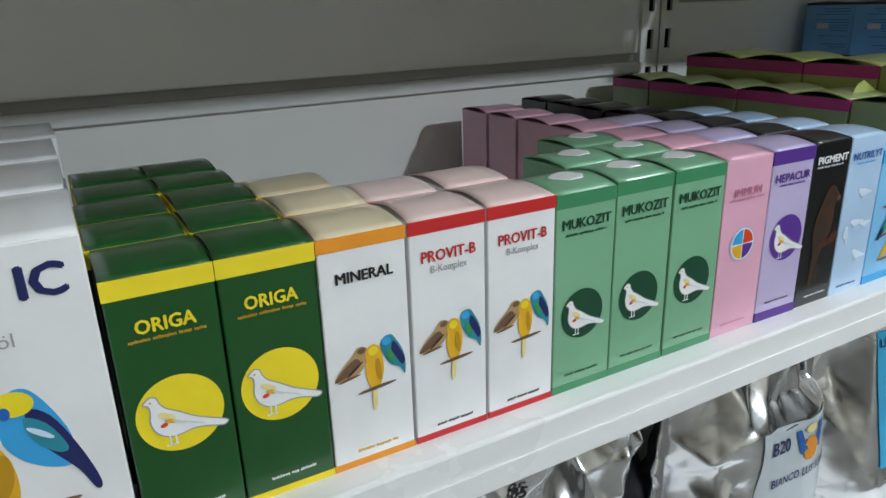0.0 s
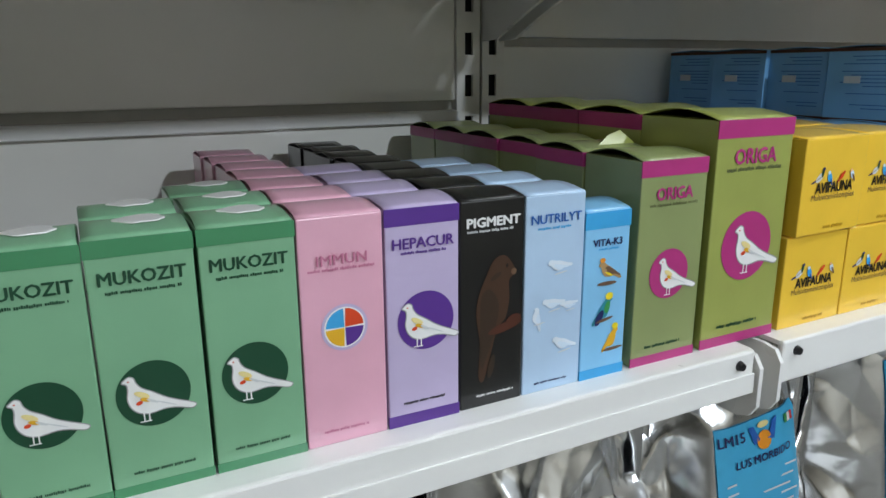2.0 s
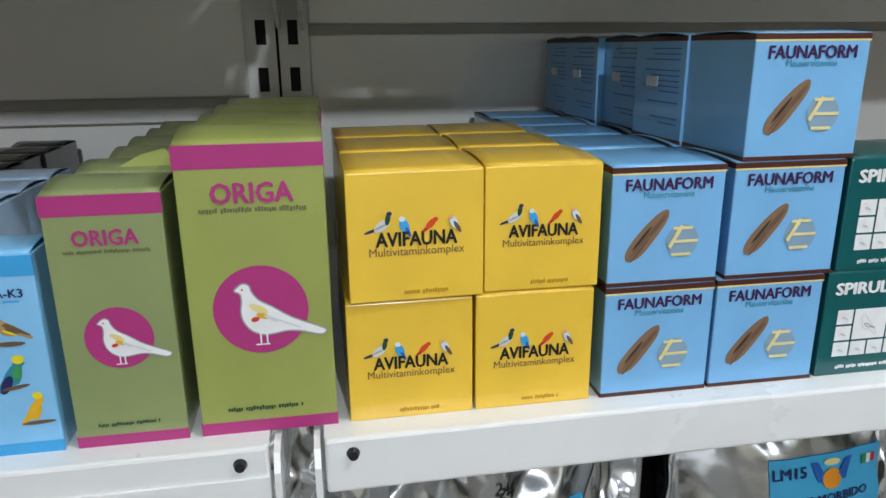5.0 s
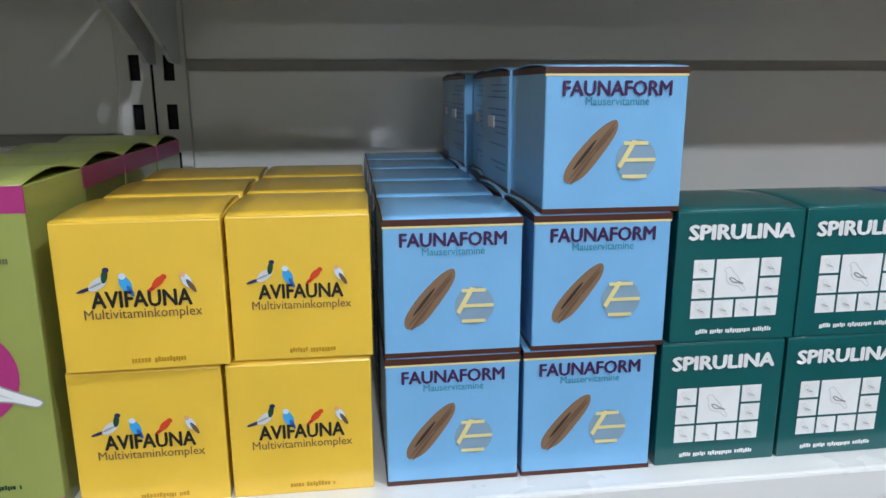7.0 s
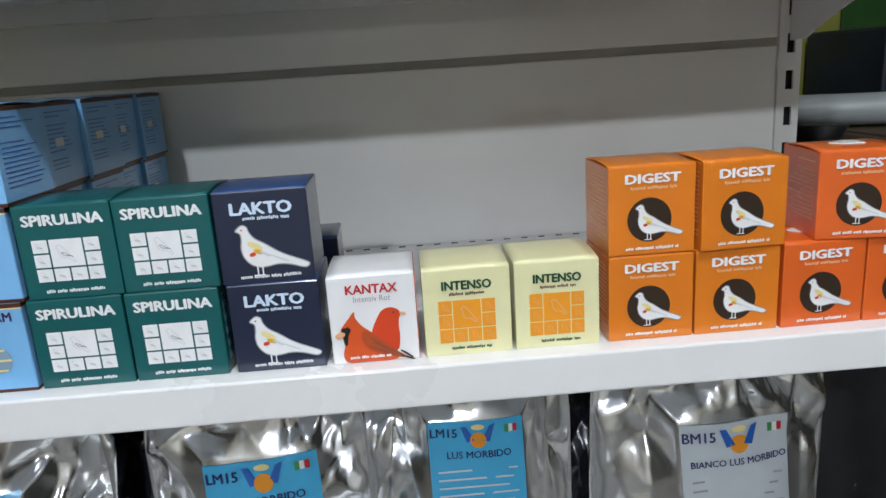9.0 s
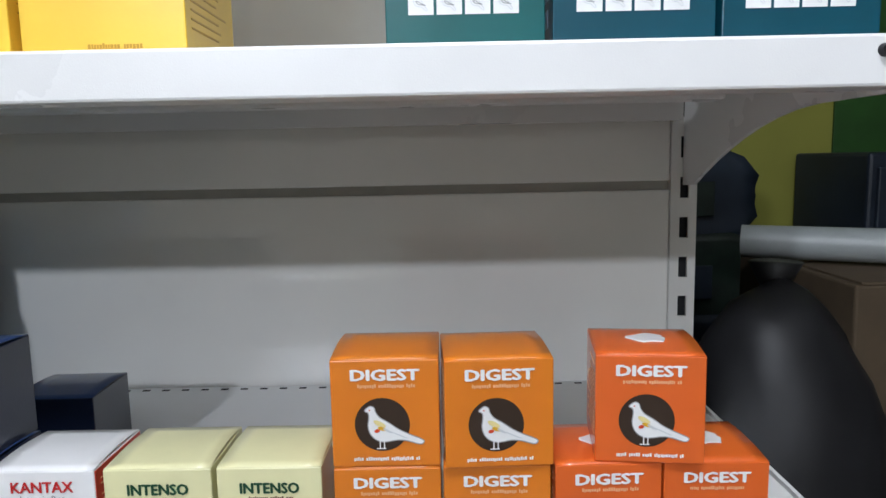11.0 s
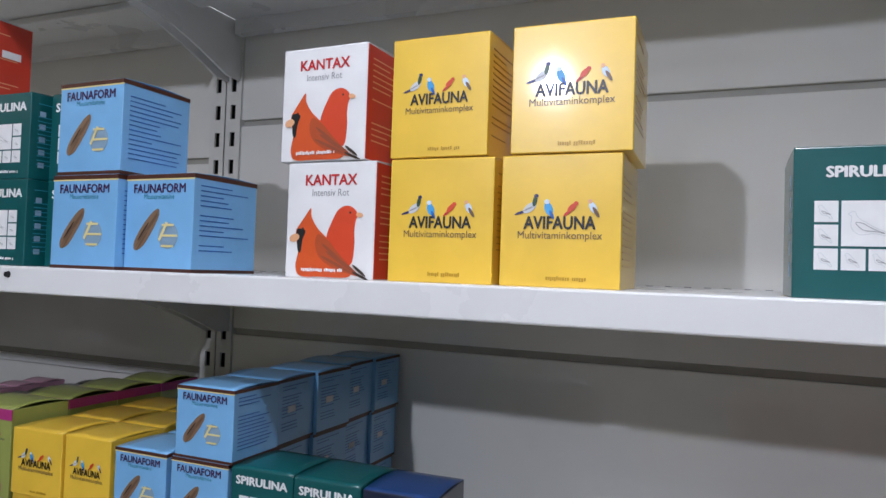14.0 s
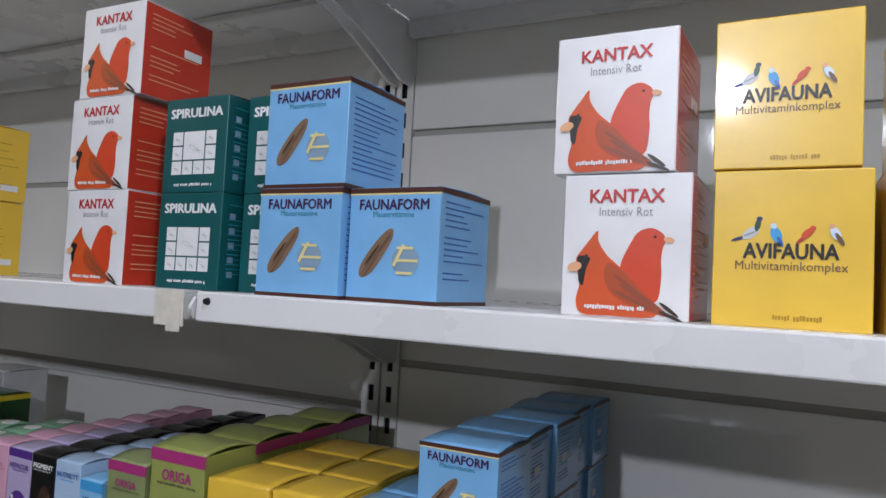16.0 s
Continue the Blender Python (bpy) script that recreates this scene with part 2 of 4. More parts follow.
def figure(face, outline, cu, cz, kx, kz, m, y, name="printed_figure", turn=0.0, per=4):
    """A printed silhouette of a rounded outline, centred at cu, cz."""
    c, s = math.cos(radians(turn)), math.sin(radians(turn))
    pts = [(cu + (p * c - q * s) * kx, cz + (p * s + q * c) * kz) for p, q in smooth_outline(outline, 1, 1, per)]
    return part(name, shape_bm(pts, y), m, face)


def line_bm(outline, cu, cz, k, thick, y, closed=True, per=3):
    """A thin drawn line along a rounded outline."""
    pts = [Vector((cu + p, cz + q)) for p, q in smooth_outline(outline, k, k, per)]
    bm = bmesh.new()
    n = len(pts)
    rows = []
    for i in range(n):
        d = (pts[(i + 1) % n] - pts[i - 1]).normalized()
        e = Vector((-d.y, d.x)) * thick / 2
        rows.append([bm.verts.new((q.x, y, q.y)) for q in (pts[i] + e, pts[i] - e)])
    for i in range(n if closed else n - 1):
        a, b = rows[i], rows[(i + 1) % n]
        bm.faces.new((a[0], a[1], b[1], b[0]))
    for f in bm.faces:
        f.normal_update()
        if f.normal.y > 0:
            f.normal_flip()
    return bm


def emblem(face, w, cu, cz, r, disc, body, grow=1.85, slide=0.0, y=0.0, name="printed_emblem"):
    """A white printed bird mark on a disc, its tail reaching over the rim."""
    if disc is not None:
        part("printed_disc", shape_bm(oval(cu, cz, r, r, n=40), y - 0.0004), disc, face)
    k = r * grow
    cu += slide * r
    figure(face, PIGEON, cu, cz, k, k, body, y - 0.0007, name)
    part("printed_outline", line_bm(PIGEON, cu, cz, k, 0.020 * k, y - 0.00074), M["i_grey"], face)
    bm = bmesh.new()
    for dx in (-0.05, 0.03):
        add_box(bm, cu + dx * k - 0.011 * k, cu + dx * k + 0.011 * k, y - 0.0008, y - 0.0007, cz - 0.47 * k, cz - 0.32 * k)
        add_box(bm, cu + (dx - 0.07) * k, cu + (dx + 0.03) * k, y - 0.0008, y - 0.0007, cz - 0.485 * k, cz - 0.465 * k)
    part("printed_legs", bm, body, face)
    for px, pz, rx, rz, turn, ink_name in ((-0.05, 0.02, 0.13, 0.05, -28, "i_straw"), (0.0, -0.08, 0.09, 0.035, -20, "i_gold"), (-0.10, -0.12, 0.055, 0.035, 15, "i_scarlet"), (0.10, -0.12, 0.10, 0.022, -28, "i_lgrey"), (0.30, -0.20, 0.20, 0.012, -24, "i_lgrey"), (-0.235, 0.29, 0.016, 0.014, 0, "i_scarlet")):
        part("printed_patch", shape_bm(oval(cu + px * k, cz + pz * k, rx * k, rz * k, turn, 14), y - 0.0011 - 0.00002 * px), M[ink_name], face)


def ovals(face, items, y, name="printed_figure"):
    for n, (cu, cz, rx, rz, turn, m) in enumerate(items):
        part(name, shape_bm(oval(cu, cz, rx, rz, turn, 18), y - 0.0005 - 0.00004 * n), m, face)


def bars(face, x0, x1, z0, z1, n, m, y, rng, gap=0.5):
    bm = bmesh.new()
    step = (z1 - z0) / n
    for i in range(n):
        if rng.random() < 0.12:
            continue
        b = x0 + (x1 - x0) * rng.uniform(0.55, 1.0)
        add_box(bm, x0, b, y - 0.0004, y - 0.0003, z1 - (i + gap) * step, z1 - i * step)
    tagged(part("fine_print", bm, m, face), kind="stuff")


def trio(face, cu, cz, k, y):
    """Three birds side by side on a twig."""
    def bird(outline, m, lift):
        part("printed_figure", shape_bm([(cu + p, cz + q) for p, q in smooth_outline(outline, k, k)], y - lift), m, face)
    bird([(-0.66, -0.16), (-0.56, 0.02), (-0.36, 0.20), (-0.26, 0.33), (-0.14, 0.33), (-0.07, 0.24), (-0.10, 0.08), (-0.24, -0.10), (-0.44, -0.14)], M["i_tan"], 0.0005)
    bird([(-0.66, -0.16), (-0.52, 0.02), (-0.30, 0.16), (-0.22, 0.06), (-0.40, -0.08)], M["i_umber"], 0.00055)
    bird([(0.14, 0.28), (0.20, 0.40), (0.33, 0.42), (0.42, 0.30), (0.52, 0.10), (0.56, -0.12), (0.54, -0.34), (0.46, -0.20), (0.30, -0.10), (0.20, 0.06)], M["i_teal"], 0.0005)
    bird([(0.36, 0.30), (0.46, 0.16), (0.55, -0.06), (0.50, -0.16), (0.40, 0.0), (0.32, 0.16)], M["i_navy"], 0.00055)
    bird([(-0.12, 0.22), (-0.02, 0.33), (0.10, 0.28), (0.16, 0.10), (0.17, -0.18), (0.08, -0.42), (-0.06, -0.42), (-0.14, -0.16), (-0.12, 0.06)], M["i_gold"], 0.0006)
    ovals(face, [
        (cu - 0.19 * k, cz + 0.27 * k, 0.07 * k, 0.05 * k, 10, M["i_umber"]), (cu - 0.32 * k, cz - 0.02 * k, 0.18 * k, 0.02 * k, 38, M["i_dkbrown"]),
        (cu + 0.24 * k, cz + 0.33 * k, 0.08 * k, 0.07 * k, 0, M["i_sky"]), (cu + 0.30 * k, cz + 0.06 * k, 0.05 * k, 0.13 * k, 20, M["i_green"]),
        (cu + 0.0 * k, cz + 0.22 * k, 0.08 * k, 0.08 * k, 0, M["i_yellow"]), (cu + 0.08 * k, cz - 0.12 * k, 0.05 * k, 0.2 * k, 4, M["i_ochre"]),
        (cu - 0.01 * k, cz - 0.62 * k, 0.045 * k, 0.22 * k, -3, M["i_straw"]), (cu + 0.04 * k, cz - 0.43 * k, 0.34 * k, 0.032 * k, 5, M["i_umber"]), (cu - 0.42 * k, cz - 0.15 * k, 0.20 * k, 0.022 * k, 10, M["i_umber"]),
    ], y - 0.0002)


def small_print(face, w, h, m, y, v=0.055, x0=0.28, x1=0.78):
    """A line of print too small to read: short upright strokes in word-long runs."""
    rng = random.Random(int(1000 * (v + x0 + x1 + w + h)))
    tall, x = 0.034 * w, (x0 - 0.5) * w
    bm = bmesh.new()
    left = rng.randint(5, 12)
    while x < (x1 - 0.5) * w:
        step = rng.uniform(0.014, 0.024) * w
        low, high = rng.choice(((0.0, 0.75), (0.0, 0.8), (0.0, 1.0), (-0.2, 0.75)))
        q = ((x, v * h + low * tall), (x + step * 0.78, v * h + low * tall), (x + step * 0.78, v * h + high * tall), (x, v * h + high * tall))
        bm.faces.new([bm.verts.new((p, y - 0.0004, r)) for p, r in q])
        x += step
        left -= 1
        if left == 0:
            x += 0.02 * w
            left = rng.randint(5, 12)
    tagged(part("fine_print", bm, m, face), kind="stuff")


def band(face, w, h, v0, v1, m, y, grow=0.0003):
    part("printed_band", box_bm(-w / 2 - grow, w / 2 + grow, y - 0.0003, y + 0.0006, v0 * h, v1 * h), m, face)


def draw(kind, face, w, h, d, rng):
    y = -d / 2
    T = lambda s, v, size, m, wide=None, bold=0.012, u=0.5, shear=0.0: lettering(s, (u - 0.5) * w, y - 0.0006, v * h, size * w, M[m], face, bold, wide * w if wide else None, shear)  # noqa: E731
    if kind == "origa_dark":
        band(face, w, h, 0.93, 1.0, M["i_yellow"], y)
        band(face, w, h, 0.0, 0.03, M["i_yellow"], y)
        T("ORIGA", 0.80, 0.20, "i_yellow", 0.56, 0.035)
        small_print(face, w, h, M["i_ochre"], y, 0.77, 0.15, 0.85)
        emblem(face, w, 0.0 * w, 0.475 * h, 0.42 * w, M["i_yellow"], M["i_white"], 1.62, -0.25, y)
        small_print(face, w, h, M["i_white"], y, 0.075)
    elif kind == "mineral":
        band(face, w, h, 0.945, 1.0, M["i_orange"], y)
        band(face, w, h, 0.0, 0.03, M["i_orange"], y)
        T("MINERAL", 0.815, 0.17, "i_black", 0.66, 0.03)
        trio(face, 0.035 * w, 0.45 * h, 0.70 * w, y)
        small_print(face, w, h, M["i_gold"], y, 0.065)
    elif kind == "provit":
        band(face, w, h, 0.945, 1.0, M["i_red"], y)
        band(face, w, h, 0.0, 0.03, M["i_red"], y)
        T("PROVIT-B", 0.825, 0.19, "i_red", 0.72, 0.022)
        T("B-Komplex", 0.775, 0.13, "i_grey", 0.48, 0.0)
        trio(face, 0.035 * w, 0.47 * h, 0.70 * w, y)
        small_print(face, w, h, M["i_black"], y, 0.06)
    elif kind == "mukozit":
        band(face, w, h, 0.935, 1.0, M["mgreen"], y)
        band(face, w, h, 0.0, 0.04, M["mgreen"], y)
        T("MUKOZIT", 0.835, 0.19, "i_dkgreen", 0.82, 0.03)
        small_print(face, w, h, M["i_dkgreen"], y, 0.80, 0.15, 0.85)
        emblem(face, w, -0.02 * w, 0.40 * h, 0.36 * w, M["i_dkgreen"], M["i_white"], 1.70, -0.24, y)
        small_print(face, w, h, M["i_dkgreen"], y, 0.085, 0.2, 0.8)
    elif kind == "immun":
        T("IMMUN", 0.80, 0.17, "i_rose", 0.60, 0.02)
        small_print(face, w, h, M["i_rose"], y, 0.775, 0.1, 0.9)
        cz, r = 0.525 * h, 0.28 * w
        part("printed_disc", shape_bm(oval(0, cz, r, r, n=40), y - 0.0004), M["lav"], face)
        part("printed_disc", shape_bm(oval(0, cz, r * 0.88, r * 0.88, n=40), y - 0.0005), M["i_white"], face)
        for a0, m in ((0, "i_scarlet"), (90, "i_sky"), (180, "i_gold"), (270, "i_purple")):
            pts = [(0.02 * r * math.cos(radians(a0 + 45)), cz + 0.02 * r * math.sin(radians(a0 + 45)))]
            pts += [(0.82 * r * math.cos(radians(a0 + 3 + i * 12)), cz + 0.82 * r * math.sin(radians(a0 + 3 + i * 12))) for i in range(8)]
            part("printed_quadrant", shape_bm(pts, y - 0.0006), M[m], face)
        small_print(face, w, h, M["i_rose"], y, 0.06, 0.2, 0.75)
    elif kind == "hepacur":
        band(face, w, h, 0.925, 1.0, M["i_purple"], y)
        band(face, w, h, 0.0, 0.055, M["i_purple"], y)
        T("HEPACUR", 0.825, 0.19, "i_purple", 0.84, 0.025)
        small_print(face, w, h, M["i_purple"], y, 0.80, 0.2, 0.8)
        emblem(face, w, 0.03 * w, 0.49 * h, 0.39 * w, M["i_purple"], M["i_white"], 1.80, -0.25, y)
        small_print(face, w, h, M["i_black"], y, 0.105, 0.2, 0.8)
    elif kind == "pigment":
        T("PIGMENT", 0.88, 0.18, "i_white", 0.84, 0.045)
        small_print(face, w, h, M["i_lgrey"], y, 0.855, 0.1, 0.8)
        bird = [(-0.22, 0.56), (-0.10, 0.65), (0.02, 0.72), (0.18, 0.735), (0.31, 0.69), (0.36, 0.645), (0.26, 0.61), (0.27, 0.52), (0.21, 0.43), (0.08, 0.38), (-0.04, 0.24), (-0.14, 0.13), (-0.22, 0.16), (-0.20, 0.32), (-0.26, 0.46)]
        wing = [(-0.18, 0.55), (-0.04, 0.58), (0.10, 0.50), (0.04, 0.38), (-0.10, 0.24), (-0.18, 0.20), (-0.20, 0.40)]
        figure(face, bird, 0, 0, w, h, M["i_sepia"], y - 0.0005)
        figure(face, wing, 0, 0, w, h, M["i_dkbrown"], y - 0.0006)
        ovals(face, [(0.20 * w, 0.385 * h, 0.28 * w, 0.022 * h, 12, M["i_brown"]), (0.34 * w, 0.41 * h, 0.13 * w, 0.03 * h, 20, M["i_brown"]),
                     (0.33 * w, 0.652 * h, 0.045 * w, 0.016 * h, -25, M["i_umber"]), (0.22 * w, 0.685 * h, 0.018 * w, 0.010 * h, 0, M["black"]), (0.04 * w, 0.64 * h, 0.10 * w, 0.012 * h, 30, M["i_dkbrown"]), (-0.02 * w, 0.20 * h, 0.05 * w, 0.06 * h, -12, M["i_dkbrown"])], y - 0.0003)
        small_print(face, w, h, M["i_white"], y, 0.055, 0.25, 0.85)
    elif kind == "nutrilyt":
        T("NUTRILYT", 0.865, 0.18, "i_blue", 0.84, 0.02)
        small_print(face, w, h, M["i_sky"], y, 0.835, 0.2, 0.75)
        for cu, v, k, turn in ((0.05, 0.65, 0.32, 40), (-0.04, 0.46, 0.30, 45), (-0.29, 0.40, 0.28, -30), (0.24, 0.44, 0.24, 50), (0.16, 0.24, 0.34, 30)):
            figure(face, PERCHED, cu * w, v * h, k * w, k * w, M["i_frost"], y - 0.0005, turn=turn)
            figure(face, PERCHED, (cu + 0.03) * w, v * h - 0.03 * w, k * w * 0.6, k * w * 0.55, M["i_pale"], y - 0.0006, turn=turn)
            part("printed_figure", shape_bm(oval((cu + 0.05) * w, v * h - 0.36 * k * w, 0.36 * k * w, 0.035 * k * w, 8, 12), y - 0.0007), M["i_lgrey"], face)
        small_print(face, w, h, M["i_navy"], y, 0.045, 0.2, 0.75)
    elif kind == "vita":
        band(face, w, h, 0.90, 0.995, M["i_sky"], y)
        band(face, w, h, 0.0, 0.06, M["i_sky"], y)
        T("VITA-K3", 0.80, 0.18, "i_navy", 0.66, 0.025)
        small_print(face, w, h, M["i_sky"], y, 0.775, 0.3, 0.75)
        finch = [(-q, p) for q, p in PERCHED][::-1]
        figure(face, PERCHED, 0.02 * w, 0.65 * h, 0.46 * w, 0.42 * w, M["i_tan"], y - 0.0005, turn=14)
        figure(face, PERCHED, 0.10 * w, 0.645 * h, 0.34 * w, 0.22 * w, M["i_umber"], y - 0.0006, turn=8)
        ovals(face, [(-0.10 * w, 0.715 * h, 0.06 * w, 0.045 * w, 0, M["i_orange"]), (0.02 * w, 0.575 * h, 0.22 * w, 0.012 * h, 0, M["i_umber"]), (0.05 * w, 0.63 * h, 0.10 * w, 0.02 * w, -25, M["i_yellow"])], y - 0.0002)
        figure(face, finch, 0.0 * w, 0.42 * h, 0.42 * w, 0.60 * w, M["i_teal"], y - 0.0005, turn=-8)
        ovals(face, [(0.09 * w, 0.495 * h, 0.085 * w, 0.07 * w, 0, M["i_yellow"]), (-0.12 * w, 0.37 * h, 0.07 * w, 0.16 * w, -28, M["i_navy"]), (0.0 * w, 0.355 * h, 0.20 * w, 0.010 * h, 10, M["i_umber"]), (0.05 * w, 0.43 * h, 0.06 * w, 0.12 * w, -15, M["i_green"])], y - 0.0002)
        figure(face, finch, 0.20 * w, 0.23 * h, 0.32 * w, 0.56 * w, M["i_gold"], y - 0.0005, turn=-12)
        ovals(face, [(0.26 * w, 0.305 * h, 0.07 * w, 0.06 * w, 0, M["i_yellow"]), (0.22 * w, 0.165 * h, 0.24 * w, 0.010 * h, 3, M["i_umber"])], y - 0.0002)
    elif kind in ("origa_small", "origa_big"):
        band(face, w, h, 0.925, 1.0, M["i_magenta"], y)
        band(face, w, h, 0.0, 0.045, M["i_magenta"], y)
        T("ORIGA", 0.815, 0.20, "i_magenta", 0.56, 0.032)
        small_print(face, w, h, M["olivedk"], y, 0.785, 0.14, 0.86)
        emblem(face, w, 0.0, 0.45 * h, (0.30 if kind == "origa_small" else 0.335) * w, M["i_magenta"], M["i_white"], 1.80 if kind == "origa_small" else 1.67, 0.03, y)
        small_print(face, w, h, M["i_dkgreen"], y, 0.085, 0.2, 0.75)
    elif kind == "avifauna":
        T("AVIFAUNA", 0.44, 0.15, "i_black", 0.60, 0.035, 0.5)
        T("Multivitaminkomplex", 0.365, 0.09, "i_umber", 0.70, 0.0, 0.5)
        ovals(face, [(-0.320 * w, 0.565 * h, 0.062 * w, 0.011 * w, 18, M["i_navy"]), (-0.250 * w, 0.600 * h, 0.066 * w, 0.033 * w, 36, M["i_lgrey"]), (-0.262 * w, 0.592 * h, 0.050 * w, 0.007 * w, 24, M["i_grey"]),
                     (-0.207 * w, 0.650 * h, 0.019 * w, 0.046 * w, -12, M["i_dkgreen"]), (-0.196 * w, 0.690 * h, 0.020 * w, 0.016 * w, 0, M["i_navy"]),
                     (-0.088 * w, 0.590 * h, 0.034 * w, 0.058 * w, 22, M["i_sky"]), (-0.105 * w, 0.645 * h, 0.022 * w, 0.020 * w, 0, M["i_pale"]), (-0.062 * w, 0.545 * h, 0.014 * w, 0.040 * w, 25, M["i_blue"]),
                     (0.075 * w, 0.565 * h, 0.052 * w, 0.012 * w, 40, M["i_red"]), (0.105 * w, 0.600 * h, 0.048 * w, 0.024 * w, 45, M["i_scarlet"]), (0.138 * w, 0.632 * h, 0.019 * w, 0.017 * w, 0, M["i_scarlet"]),
                     (0.275 * w, 0.600 * h, 0.028 * w, 0.050 * w, 28, M["i_pale"]), (0.300 * w, 0.565 * h, 0.015 * w, 0.050 * w, 32, M["i_umber"]), (0.252 * w, 0.645 * h, 0.018 * w, 0.018 * w, 0, M["i_peach"])], y)
        small_print(face, w, h, M["i_ochre"], y, 0.055, 0.4, 0.72)
        side_lines(face, w, h, d, "i_ochre", rng)
    elif kind == "faunaform":
        band(face, w, h, 0.955, 1.0, M["i_brown"], y)
        band(face, w, h, 0.94, 0.955, M["i_straw"], y)
        band(face, w, h, 0.0, 0.035, M["i_brown"], y)
        T("FAUNAFORM", 0.81, 0.14, "i_plum", 0.77, 0.03)
        T("Mauservitamine", 0.745, 0.08, "i_teal", 0.45, 0.0)
        feather = [(-0.335, 0.215), (-0.35, 0.30), (-0.25, 0.45), (-0.10, 0.60), (0.0, 0.645), (0.005, 0.56), (-0.09, 0.41), (-0.22, 0.255)]
        part("printed_figure", shape_bm(smooth_outline(feather, w, h), y - 0.0005), M["i_feather"], face)
        ovals(face, [(-0.165 * w, 0.43 * h, 0.26 * w, 0.009 * w, 51, M["i_umber"]), (-0.225 * w, 0.315 * h, 0.14 * w, 0.012 * w, 53, M["i_umber"]), (-0.215 * w, 0.41 * h, 0.13 * w, 0.012 * w, 52, M["i_dkbrown"]),
                     (-0.08 * w, 0.505 * h, 0.12 * w, 0.012 * w, 52, M["i_umber"])], y - 0.0002)
        part("printed_disc", shape_bm(oval(0.155 * w, 0.37 * h, 0.145 * w, 0.145 * w), y - 0.0004), M["i_steel"], face)
        for dz in (-0.115, 0.0, 0.115):
            part("printed_stripe", box_bm(0.06 * w, (0.295 - abs(dz) * 0.5) * w, y - 0.0009, y - 0.0008, 0.37 * h + dz * w - 0.012 * w, 0.37 * h + dz * w + 0.012 * w), M["i_straw"], face)
        part("printed_stripe", shape_bm([(0.02 * w, 0.33 * h), (0.045 * w, 0.31 * h), (0.155 * w, 0.50 * h), (0.12 * w, 0.51 * h)], y - 0.0012), M["i_straw"], face)
        side_lines(face, w, h, d, "i_blue", rng)
        band_side(face, w, h, d, 0.955, 1.0, M["i_brown"])
        band_side(face, w, h, d, 0.0, 0.035, M["i_brown"])
    elif kind.startswith("spirulina"):
        big = kind == "spirulina_big"
        T("SPIRULINA", 0.80 if big else 0.795, 0.115 if big else 0.155, "i_white", 0.57 if big else 0.84, 0.05)
        x0, x1, z0, z1 = -0.355 * w, 0.355 * w, 0.19 * h, 0.66 * h
        g, s4 = 0.019 * w, (x1 - x0) / 4
        rows = (z1 - z0) / 3
        for i in range(4):
            tile(face, x0 + i * s4, x0 + (i + 1) * s4 - g, z0, z0 + rows - g, y, M["i_white"], rng)
        for k in (1, 2):
            tile(face, x0, x0 + s4 - g, z0 + k * rows, z0 + (k + 1) * rows - g, y, M["i_white"], rng)
            tile(face, x1 - s4, x1 - g, z0 + k * rows, z0 + (k + 1) * rows - g, y, M["i_white"], rng)
        tile(face, x0 + s4, x1 - s4 - g, z0 + rows, z1 - g, y, M["i_white"], rng)
        if not big:
            small_print(face, w, h, M["i_white"], y, 0.07, 0.2, 0.8)
        for n in range(5):
            tile_z = (0.14 + 0.15 * n) * h
            part("side_tile", box_bm(-w / 2 - 0.0004, -w / 2 + 0.0001, -0.30 * d, -0.18 * d, tile_z, tile_z + 0.10 * h), M["i_steel"], face)
            part("side_tile", box_bm(w / 2 - 0.0001, w / 2 + 0.0004, -0.38 * d, -0.30 * d, tile_z, tile_z + 0.06 * h), M["i_steel"], face)
        side_lines(face, w, h, d, "i_teal", rng)
    elif kind == "lakto":
        T("LAKTO", 0.755, 0.18, "i_pale", 0.66, 0.045)
        small_print(face, w, h, M["i_pale"], y, 0.695, 0.3, 0.78)
        emblem(face, w, -0.03 * w, 0.40 * h, 0.36 * w, None, M["i_white"], 1.85, -0.12, y)
        small_print(face, w, h, M["i_white"], y, 0.06, 0.2, 0.85)
    elif kind == "kantax":
        T("KANTAX", 0.805, 0.15, "i_red", 0.59, 0.028, 0.5)
        T("Intensiv Rot", 0.71, 0.10, "i_grey", 0.42, 0.0, 0.5)
        back_bird = [(0.06, 0.54), (0.12, 0.605), (0.21, 0.625), (0.29, 0.59), (0.315, 0.54), (0.295, 0.49), (0.285, 0.40), (0.29, 0.28), (0.25, 0.12), (0.05, 0.16), (-0.03, 0.34)]
        front_bird = [(-0.385, 0.40), (-0.345, 0.46), (-0.285, 0.53), (-0.215, 0.605), (-0.205, 0.53), (-0.13, 0.43), (0.0, 0.33), (0.11, 0.21), (0.25, 0.08), (0.22, 0.015), (-0.10, 0.012), (-0.32, 0.015), (-0.375, 0.10), (-0.35, 0.22), (-0.37, 0.31)]
        wing = [(-0.12, 0.38), (0.0, 0.325), (0.10, 0.235), (0.24, 0.12), (0.36, 0.03), (0.22, 0.05), (0.04, 0.10), (-0.10, 0.18), (-0.15, 0.29)]
        mask = [(-0.37, 0.42), (-0.27, 0.41), (-0.30, 0.33), (-0.32, 0.22), (-0.355, 0.24), (-0.365, 0.33)]
